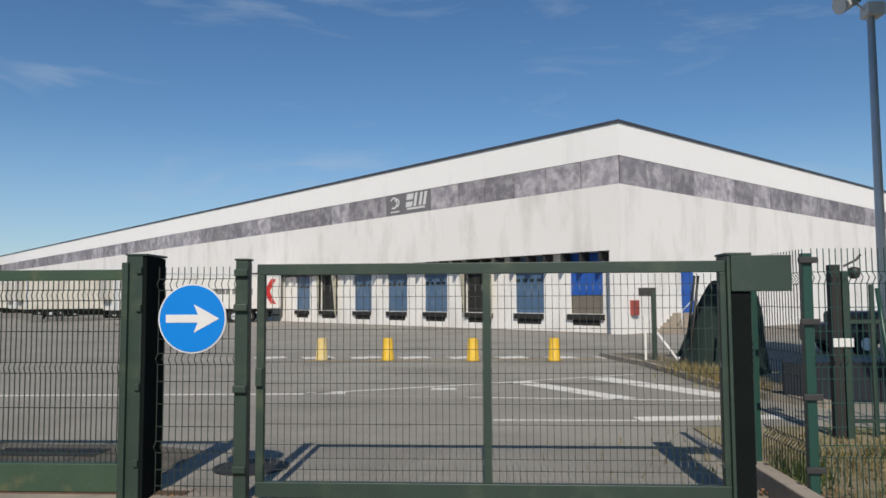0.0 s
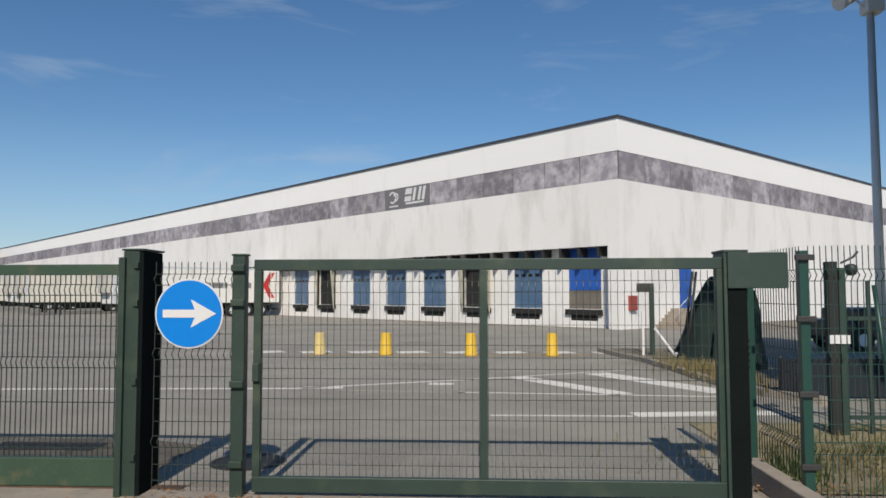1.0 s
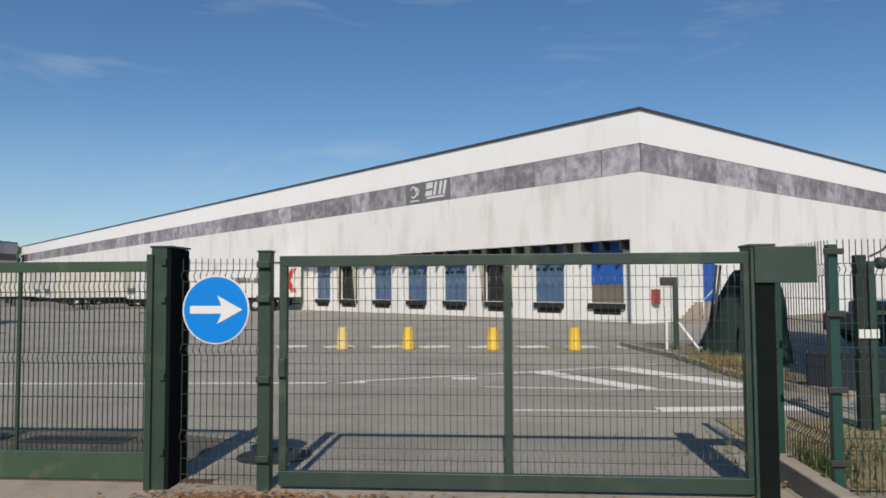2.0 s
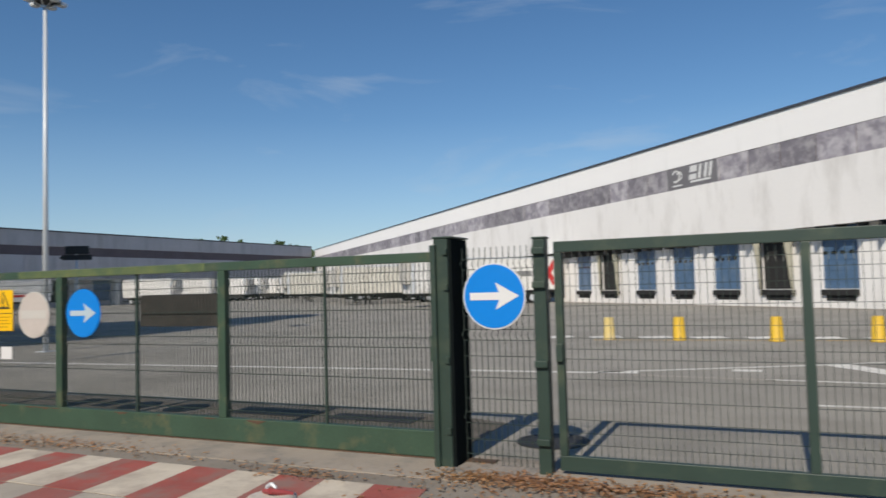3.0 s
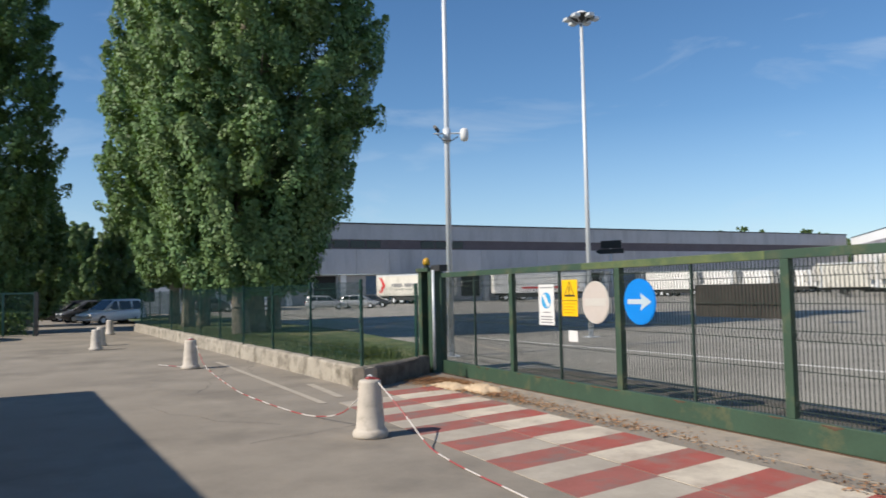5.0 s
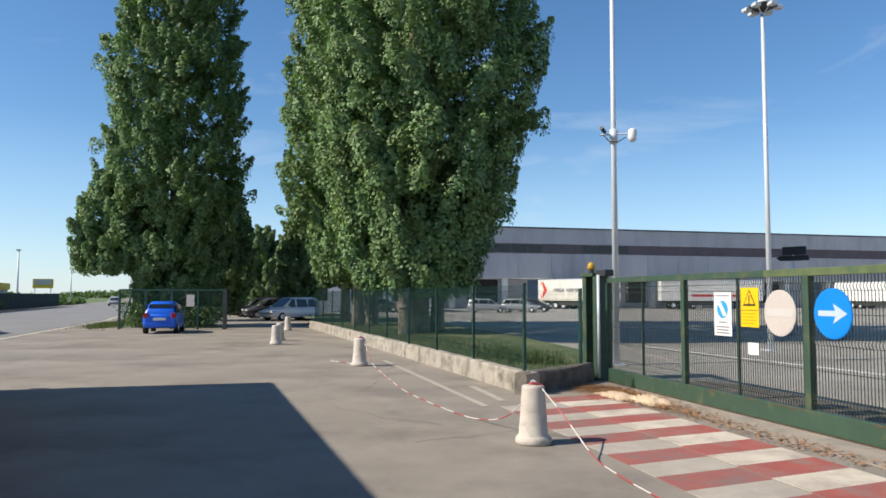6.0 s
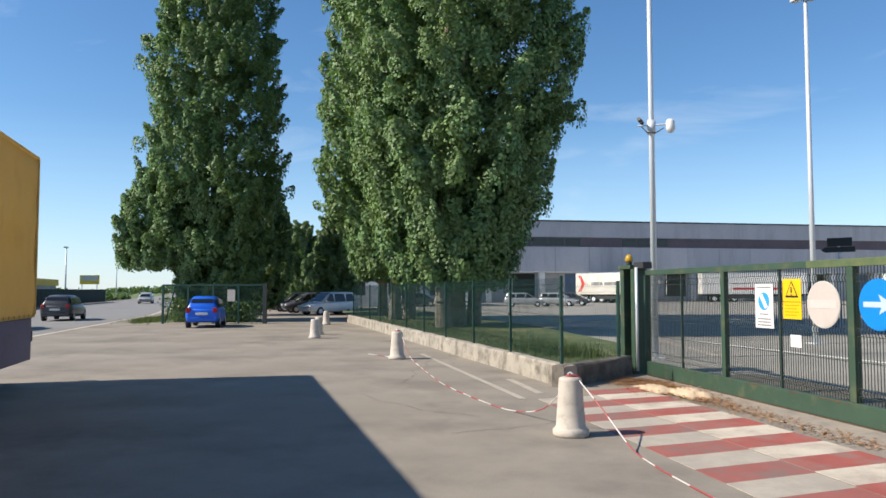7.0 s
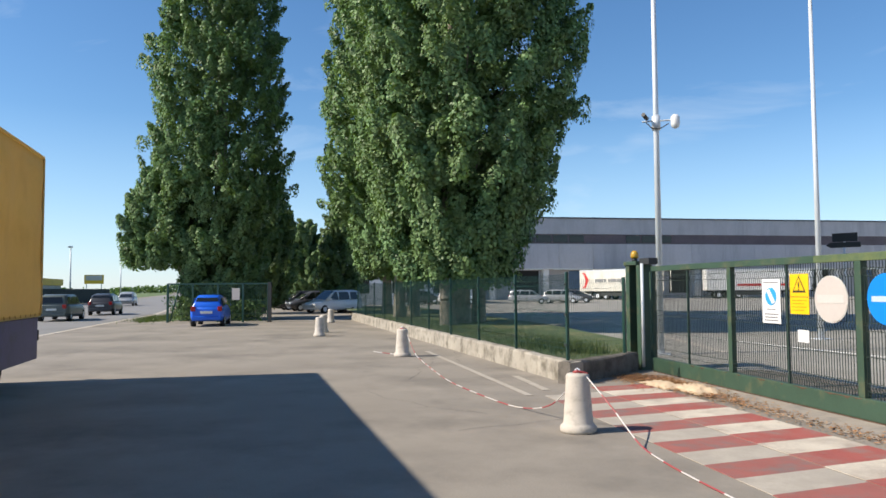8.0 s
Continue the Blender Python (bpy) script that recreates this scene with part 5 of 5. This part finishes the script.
    V = np.empty((q, 4, 3))
    V[:, 0], V[:, 1] = c - tan * s_, c + bit * s_ * 0.75 + nrm * s_ * 0.2
    V[:, 2], V[:, 3] = c + tan * s_, c - bit * s_ * 0.75 + nrm * s_ * 0.2
    me = bpy.data.meshes.new("crown")
    me.vertices.add(q * 4)
    me.vertices.foreach_set("co", V.ravel())
    me.loops.add(q * 4)
    me.loops.foreach_set("vertex_index", np.arange(q * 4, dtype=np.int32))
    me.polygons.add(q)
    me.polygons.foreach_set("loop_start", np.arange(0, q * 4, 4, dtype=np.int32))
    me.update(calc_edges=True)
    me.materials.append(material)
    cr = new("crown", me)
    cr.parent = t
    return t


def broad_crown(u):
    return min(1.0, 0.45 + 2.7 * u, 0.66 + 1.2 * u) * (1.0 - max(0.0, u - 0.55) ** 1.6 * 2.4)


tree(-31.5, 5.35, 0.3, 28, 4.72, 1.9, 2300, 225, 0.070, 11, "tall dense green poplar behind the fence", trunk_r=0.27, trunks=4, profile=broad_crown)
tree(-38.3, 3.7, 0.3, 25, 3.8, 2.6, 1000, 140, 0.085, 12, "tall dense green poplar behind the fence", trunk_r=0.26, trunks=2)
tree(-43.6, 3.7, 0.0, 20, 3.1, 2.6, 600, 100, 0.11, 13, "tall dense green poplar behind the fence", trunk_r=0.26)
tree(-58.0, 2.0, 0.0, 7.6, 1.8, 0.8, 330, 70, 0.12, 14, "green poplar by the car park", LEAF_DARK, trunk_r=0.3)
tree(-46.8, -5.6, 0.0, 29, 3.85, 1.4, 1900, 150, 0.080, 21, "tall dense green poplar beside the car park fence", trunk_r=0.4, trunks=2)
tree(-46.2, -6.9, 0.0, 8.2, 2.25, 3.2, 260, 150, 0.080, 22, "bushy green side tree beside the road", trunk_r=0.09, shift=(0, -1.9), name="bushy_tree", profile=lambda u: 1.05 - 0.95 * abs(u - 0.3))
tree(-56.0, -3.7, 0.0, 9.2, 2.5, 0.8, 420, 70, 0.12, 23, "dark green poplar at the car park", LEAF_DARK, trunk_r=0.3)
tree(-70.0, -0.6, 0.0, 7.6, 2.0, 0.5, 320, 45, 0.19, 24, "dark green tree at the end of the car park", LEAF_DARK, trunk_r=0.3)
tree(-72.0, -3.0, 0.0, 8.4, 2.5, 0.6, 320, 45, 0.19, 25, "dark green tree at the end of the car park", LEAF_DARK, trunk_r=0.3)
tree(-95.0, -3.0, 0.0, 8.0, 4.0, 0.3, 320, 40, 0.3, 26, "dark green tree far behind the car park", LEAF_DARK, trunk_r=0.3)
# unseen trees, added out of view to shade the gatehouse side of the yard
tree(6.7, 7.2, 0.0, 16, 3.0, 4.2, 420, 80, 0.15, 31, "unseen added tree that shades the ground by the side fence", trunk_r=0.3)
tree(8.2, 11.6, 0.0, 15, 3.0, 3.5, 420, 80, 0.15, 32, "unseen added tree that shades the ground by the side fence", trunk_r=0.3)
for k in range(12):
    tree(-160 + (k % 3) * 4, 156 + k * 6.4, 0, 15.6 + (k * 7 % 5) * 0.6, 2.6 + (k * 3 % 4) * 0.5, 6, 90, 40, 0.34, 40 + k, "dark conifer far beyond the grey warehouse", LEAF_DARK, trunk_r=0.3, name="distant_tree", profile=lambda u: 1 - 0.5 * u)


def hedge(name, pts_, h, w, count, size, seed, label, material=LEAF_DARK):
    rng = np.random.default_rng(seed)
    V, F = [], []
    segs = list(zip(pts_, pts_[1:]))
    lens = np.array([math.dist(a, b) for a, b in segs])
    for k in rng.choice(len(segs), count, p=lens / lens.sum()):
        (ax, ay), (bx_, by_) = segs[k]
        t = rng.uniform()
        bumpy = 0.6 + 0.5 * noise.noise(Vector((ax + (bx_ - ax) * t, ay + (by_ - ay) * t, seed)) * 0.09)
        p = np.array([ax + (bx_ - ax) * t + rng.normal() * w, ay + (by_ - ay) * t + rng.normal() * w, h * bumpy * rng.uniform(0, 1) ** 0.7])
        a, b = rng.normal(size=3), rng.normal(size=3)
        a, b = a / np.linalg.norm(a) * size, b / np.linalg.norm(b) * size
        b0 = len(V)
        V += [tuple(p - a), tuple(p + b), tuple(p + a), tuple(p - b)]
        F.append((b0, b0 + 1, b0 + 2, b0 + 3))
    me = bpy.data.meshes.new(name)
    me.from_pydata(V, [], F)
    me.materials.append(material)
    return tagged(new(name, me), label, "trees", "", "stuff")


hedge("far_woods", [(-340, -260), (-420, -130), (-480, -60), (-420, 20), (-300, 60)], 4.5, 4, 9000, 0.9, 61, "dark tree line on the far horizon")
hedge("road_hedge", [(-75, -27.5), (-110, -31), (-170, -37)], 2.0, 0.6, 3500, 0.35, 62, "low hedge beyond the road")

# added hedge: dark leaves in place of the tree shade behind the fence
hedge("car_park_hedge", [(-45.2, -7.4), (-44.3, -3.4)], 2.2, 0.35, 7000, 0.075, 63, "added hedge standing for tree shade behind the car park fence")

# ---- car park fence, far roadside things ----
cf = thing("mesh_fence", "dark green mesh fence across the car park corner", "fence", pose(-43.1, -7.7, 0, 0, 0, 78))
for k in range(5):
    part("post", one(box, k * 1.3 - 0.05, -0.05, 0, k * 1.3 + 0.05, 0.05, 2.0), FENCE_GREEN, cf)
part("top_rail", one(box, 0, -0.03, 1.94, 5.3, 0.03, 2.02), FENCE_GREEN, cf)
part("wire_mesh", one(wire_panel, 0.05, 5.15, 0.05, 1.94, (0.4, 1.1, 1.75), 0.0, step=0.1, w=0.006, depth=0.03), FENCE_GREEN, cf)
part("brace", one(tube, (0.2, -0.2, 0.05), (0.6, 0, 1.9), 0.04, n=8), FENCE_GREEN, cf)
part("corner_post", one(box, 5.2, -0.08, 0, 5.36, 0.08, 2.05), DARKMETAL, cf)
nb = tagged(part("notice_board", one(box, -0.2, -0.03, -0.3, 0.2, 0, 0.3), SIGNFADED), "small pale notice board on the car park fence", "sign")
nb.matrix_basis = pose(-42.35, -4.25, 1.45, 0, 0, 78)
rw = thing("roadside_fence", "dark roadside railing beyond the road", "fence", pose(-40, -23.5, 0, 0, 0, 184.3))
for k in range(42):
    part("panel", one(box, k * 2.0, -0.05, 0.1, k * 2.0 + 1.9, 0.05, 1.9), DARKNET, rw)
bbd = thing("billboard", "yellow and white roadside billboard on posts", "billboard", pose(-230, -59.5, 0, 0, 0, 90))
part("panel", one(box, -2.6, -0.15, 3.6, 2.6, 0.15, 6.2), YELLOW, bbd)
part("white_field", one(box, -2.2, -0.19, 4.6, 2.2, -0.151, 6.0), GREYWALL, bbd)
for x in (-2, 2):
    part("leg", one(box, x - 0.1, -0.1, 0, x + 0.1, 0.1, 3.599), METAL, bbd)
kiosk = thing("roadside_shop", "low roadside building with yellow fascia", "building", pose(-122, -42, 0, 0, 0, 5), kind="structure")
part("wall", one(box, -8, -4, 0, 10, 4, 3.4), GREYWALL, kiosk)
part("fascia", one(box, -8.2, 4.0, 2.5, 10.2, 4.3, 3.5), YELLOW, kiosk, "yellow fascia")
part("side_fascia", one(box, 10.0, -4, 2.5, 10.3, 3.999, 3.5), YELLOW, kiosk, "yellow fascia")
for (x, y, h_) in ((-105, -30.1, 7.2), (-150, -34.2, 7.1)):
    lp = thing("street_lamp", "thin grey street lamp beyond the road", "street lamp", pose(x, y, 0))
    part("pole", one(tube, (0, 0, 0), (0, 0, h_), 0.13, 0.07, n=8), METAL, lp)
    part("head", one(box, -0.25, -0.2, h_, 0.55, 0.2, h_ + 0.2, 0.03), METAL, lp)


# ---- vehicles ----
def car(m, paint, label, kind="hatch", group="", L=3.7, W=1.62, Hh=1.5):
    """A small car; its nose points along local +x. Lofted body, cabin, panes, wheels, lamps."""
    c = thing("car", label, "car", m, group)
    hw = W / 2
    st_ = [(-0.5, 0.80, 0.42, 0.78), (-0.47, 0.94, 0.30, 0.90), (-0.36, 1.0, 0.24, 0.93), (0.0, 1.0, 0.22, 0.90), (0.25, 1.0, 0.22, 0.88), (0.40, 0.96, 0.26, 0.76), (0.48, 0.86, 0.30, 0.64), (0.5, 0.70, 0.40, 0.56)]
    if kind == "wagon":
        st_[0], st_[1] = (-0.5, 0.86, 0.42, 0.85), (-0.485, 0.96, 0.30, 0.95)
    bm = bmesh.new()
    prev = None
    for fx, fw_, zb, zt in st_:
        x, w_ = fx * L, fw_ * hw
        ring = [bm.verts.new(p) for p in ((x, -w_ * 0.92, zb), (x, -w_, zb + 0.18), (x, -w_, zt - 0.14), (x, -w_ * 0.90, zt), (x, w_ * 0.90, zt), (x, w_, zt - 0.14), (x, w_, zb + 0.18), (x, w_ * 0.92, zb))]
        if prev:
            for k in range(8):
                f = bm.faces.new((prev[k], prev[(k + 1) % 8], ring[(k + 1) % 8], ring[k]))
                f.smooth = True
        else:
            bm.faces.new(ring)
        prev = ring
    bm.faces.new(list(reversed(prev)))
    part("body", bm, paint, c)
    roofz = Hh
    cab = {"hatch": [(-0.475, 0.86, 0.90), (-0.44, 0.76, roofz - 0.32), (-0.385, 0.66, roofz - 0.09), (-0.30, 0.67, roofz - 0.02), (-0.16, 0.69, roofz), (0.04, 0.69, roofz - 0.03), (0.14, 0.75, roofz - 0.18), (0.33, 0.84, 0.87)],
           "wagon": [(-0.49, 0.88, 0.94), (-0.455, 0.78, roofz - 0.08), (-0.30, 0.78, roofz), (0.06, 0.77, roofz - 0.02), (0.28, 0.86, 0.87)]}[kind]
    bm = bmesh.new()
    prev = None
    for fx, fw_, zt in cab:
        x, w_ = fx * L, fw_ * hw
        low = 0.86
        ring = [bm.verts.new(p) for p in ((x, -hw * 0.90, low), (x, -w_, max(low + 0.01, zt - 0.05)), (x, -w_ * 0.86, max(low + 0.02, zt)), (x, w_ * 0.86, max(low + 0.02, zt)), (x, w_, max(low + 0.01, zt - 0.05)), (x, hw * 0.90, low))]
        if prev:
            for k in range(6):
                f = bm.faces.new((prev[k], prev[(k + 1) % 6], ring[(k + 1) % 6], ring[k]))
                f.smooth = True
        else:
            bm.faces.new(ring)
        prev = ring
    bm.faces.new(list(reversed(prev)))
    part("cabin", bm, paint, c)
    # panes, a little proud of the cabin
    (x0, w0, z0_), (x1, w1, z1_) = cab[0 if kind == "wagon" else 1], cab[1 if kind == "wagon" else 2]
    bm = bmesh.new()
    lerp = lambda a, b, t: a + (b - a) * t
    ra, rb = 0.12, 0.84
    slab(bm, [(lerp(x0, x1, ra) * L - 0.012, -0.68 * hw, lerp(z0_, z1_, ra)), (lerp(x0, x1, ra) * L - 0.012, 0.68 * hw, lerp(z0_, z1_, ra)),
              (lerp(x0, x1, rb) * L - 0.012, 0.60 * hw, lerp(z0_, z1_, rb)), (lerp(x0, x1, rb) * L - 0.012, -0.60 * hw, lerp(z0_, z1_, rb))], (-0.012, 0, 0.006))
    part("rear_window", bm, GLASSDARK, c)
    (x0, w0, z0_), (x1, w1, z1_) = cab[-1], cab[-2]
    bm = bmesh.new()
    slab(bm, [(lerp(x0, x1, 0.1) * L + 0.012, -0.74 * hw, lerp(z0_, z1_, 0.1)), (lerp(x0, x1, 0.1) * L + 0.012, 0.74 * hw, lerp(z0_, z1_, 0.1)),
              (lerp(x0, x1, 0.9) * L + 0.012, 0.62 * hw, lerp(z0_, z1_, 0.9)), (lerp(x0, x1, 0.9) * L + 0.012, -0.62 * hw, lerp(z0_, z1_, 0.9))], (0.012, 0, 0.008))
    part("windscreen", bm, GLASSDARK, c)
    for sy in (-1, 1):
        for xa, xb in ((-0.40, -0.24), (-0.22, 0.0), (0.02, 0.20)):
            bm = bmesh.new()
            zt_ = roofz - 0.14
            top_b = xb if xb < 0.1 else 0.09
            slab(bm, [(xa * L, sy * (hw * 0.895), 0.93), (xb * L, sy * (hw * 0.895), 0.93), (top_b * L, sy * hw * 0.79, zt_), ((xa + 0.02) * L, sy * hw * 0.79, zt_)], (0, sy * 0.02, 0.004))
            part("side_window", bm, GLASSDARK, c)
        part("mirror", one(box, 0.19 * L, sy * hw * 0.98 - 0.06, 0.90, 0.24 * L, sy * hw * 0.98 + 0.10 * sy + 0.06, 1.02, 0.015), paint, c)
        lx = -0.494 * L
        part("tail_lamp", one(box, lx - 0.03, sy * hw * 0.78 - 0.10, 0.70, lx + 0.09, sy * hw * 0.78 + 0.10, 0.92, 0.02), REDLAMP, c)
        part("headlamp", one(box, 0.465 * L, sy * hw * 0.66 - 0.14, 0.56, 0.499 * L, sy * hw * 0.66 + 0.14, 0.68, 0.02), SIGNWHITE, c)
        for fx in (-0.32, 0.31):
            wheel_set(c, fx * L, sy * (hw - 0.10), 0.29, 0.19)
    part("rear_bumper", one(box, -0.512 * L, -hw * 0.86, 0.30, -0.47 * L, hw * 0.86, 0.48, 0.03), paint, c)
    part("number_plate", one(box, -0.514 * L - 0.012, -0.26, 0.60, -0.50 * L - 0.002, 0.26, 0.71), PLATE, c)
    return c


car(pose(-39.6, -5.13, 0, 0, 0, 179), CARBLUE, "small bright blue hatchback parked by the fence", L=3.4, W=1.50, Hh=1.44)
car(pose(-55.6, 1.2, 0, 0, 0, 306), CARWHITE, "white car parked under the trees", "wagon", L=4.2, W=1.75, Hh=1.6)
for k, (x, y, p_, l_) in enumerate(((-61.0, 0.0, CARGREY, "grey car parked under the trees"), (-64.5, -0.9, CARBLACK, "black car parked under the trees"), (-70, -1.6, CARBLACK, "dark car parked under the trees"), (-76, -2.4, CARGREY, "dark grey car parked under the trees"), (-82, -3.2, CARBLACK, "black car parked under the trees"))):
    car(pose(x, y, 0, 0, 0, 285), p_, l_, "wagon" if k % 2 else "hatch", L=4.1, W=1.72, Hh=1.55)
for k, (x, y, p_, l_, a_) in enumerate(((-77.0, 26.0, CARSILVER, "silver car parked in the yard", 60), (-76.0, 22.0, CARSILVER, "silver estate car parked in the yard", 75), (-80, 28.6, CARGREY, "dark car parked in the yard", 60), (-78, 15.0, CARWHITE, "white car parked in the yard", 80), (-80, 11.6, CARGREY, "grey car parked in the yard", 80))):
    car(pose(x, y, 0, 0, 0, a_), p_, l_, "wagon" if k % 2 else "hatch", L=4.1, W=1.7, Hh=1.45)
moving_grey = car(pose(-61, -15, 0.006, 0, 0, 184), CARGREY, "dark grey hatchback driving along the road", L=4.1, W=1.66, Hh=1.46)
moving_green = car(pose(-48, -14.3, 0.006, 0, 0, 184), CARGREEN, "grey green estate car driving along the road", "wagon", L=4.2, W=1.64, Hh=1.48)
moving_silver = car(pose(-90, -18.5, 0.006, 0, 0, 5), CARSILVER, "silver car approaching along the road", L=4.2, W=1.75, Hh=1.5)

# yellow curtain-sided lorry beside the camera
tk = thing("lorry_trailer", "yellow tarpaulin lorry trailer with dark violet lower body", "trailer", pose(-18.0, -5.72, 0, 0, 0, 4.6))
TL, TW = 13.6, 2.5
bm = bmesh.new()
NX, NZ = 60, 10
for (yy, sgn) in ((0.0, 1), (-TW, -1)):
    rows_ = []
    for i in range(NX + 1):
        x = TL * i / NX
        col_ = []
        for j in range(NZ + 1):
            z = 1.25 + 2.90 * j / NZ
            w_ = 0.034 * math.sin(x * 3.1 + 0.6 * math.sin(z * 2)) + 0.05 * noise.noise(Vector((x * 1.9 + z * 0.9, z * 1.3 - x * 0.4, yy)))
            if j == NZ or j == 0:
                w_ = 0.0
            col_.append(bm.verts.new((x, yy + sgn * w_, z)))
        rows_.append(col_)
    for i in range(NX):
        for j in range(NZ):
            f = bm.faces.new((rows_[i][j], rows_[i + 1][j], rows_[i + 1][j + 1], rows_[i][j + 1]))
            f.smooth = True
    if sgn == 1:
        side_rows = rows_
    else:
        for i in range(NX):
            bm.faces.new((side_rows[i][NZ], side_rows[i + 1][NZ], rows_[i + 1][NZ], rows_[i][NZ]))
        for i in (0, NX):
            bm.faces.new([side_rows[i][0], side_rows[i][NZ], rows_[i][NZ], rows_[i][0]])
part("tarpaulin", bm, TARPYELLOW, tk)
part("lower_body", one(box, 0.02, -TW + 0.03, 0.42, TL - 0.02, -0.03, 1.20, 0.02), TRUCKGREY, tk)
part("floor_edge", one(box, 0.0, -TW, 1.201, TL, 0.012, 1.249), TARPYELLOW, tk)
for k in range(44):
    part("strap", one(box, 0.1 + k * 0.305, 0.013, 1.22, 0.14 + k * 0.305, 0.018, 1.27), SIGNBROWN, tk)
part("corner_post", one(box, -0.03, -0.10, 1.25, 0.05, 0.03, 4.17, 0.01), TARPYELLOW, tk)
part("roof_edge", one(box, 0.0, -TW - 0.02, 4.151, TL, 0.03, 4.20), TARPYELLOW, tk)
part("tail_bracket", one(box, -0.12, -0.12, 0.75, 0.0, -0.04, 0.95, 0.01), BLACK, tk)
for x in (2.0, 3.3, 4.6, 12.0):
    for y in (-0.35, -TW + 0.35):
        wheel_set(tk, x, y, 0.5, 0.3)


def motions():
    # the cars that pass on the public road
    walk(moving_grey, [(0.0, pose(17.0, -13.4, 0.006, 0, 0, 180)), (3.5, pose(-16.0, -13.5, 0.006, 0, 0, 181)), (6.3, pose(-42.6, -14.0, 0.006, 0, 0, 182)), (7.0, pose(-49.6, -14.25, 0.006, 0, 0, 182.5)), (7.5, pose(-53.6, -14.35, 0.006, 0, 0, 183)), (8.0, pose(-58.0, -14.3, 0.006, 0, 0, 183))])
    walk(moving_green, [(0.0, pose(26.0, -13.3, 0.006, 0, 0, 180)), (3.5, pose(-6.0, -13.5, 0.006, 0, 0, 180)), (6.5, pose(-34.4, -14.0, 0.006, 0, 0, 181)), (7.5, pose(-43.6, -14.2, 0.006, 0, 0, 182)), (8.0, pose(-48.4, -14.3, 0.006, 0, 0, 182))])
    walk(moving_silver, [(0.0, pose(-260.0, -38.0, 0.006, 0, 0, 7)), (6.4, pose(-122.0, -22.4, 0.006, 0, 0, 6)), (7.0, pose(-108.0, -20.9, 0.006, 0, 0, 6)), (8.0, pose(-89.0, -19.7, 0.006, 0, 0, 5))])


motions()
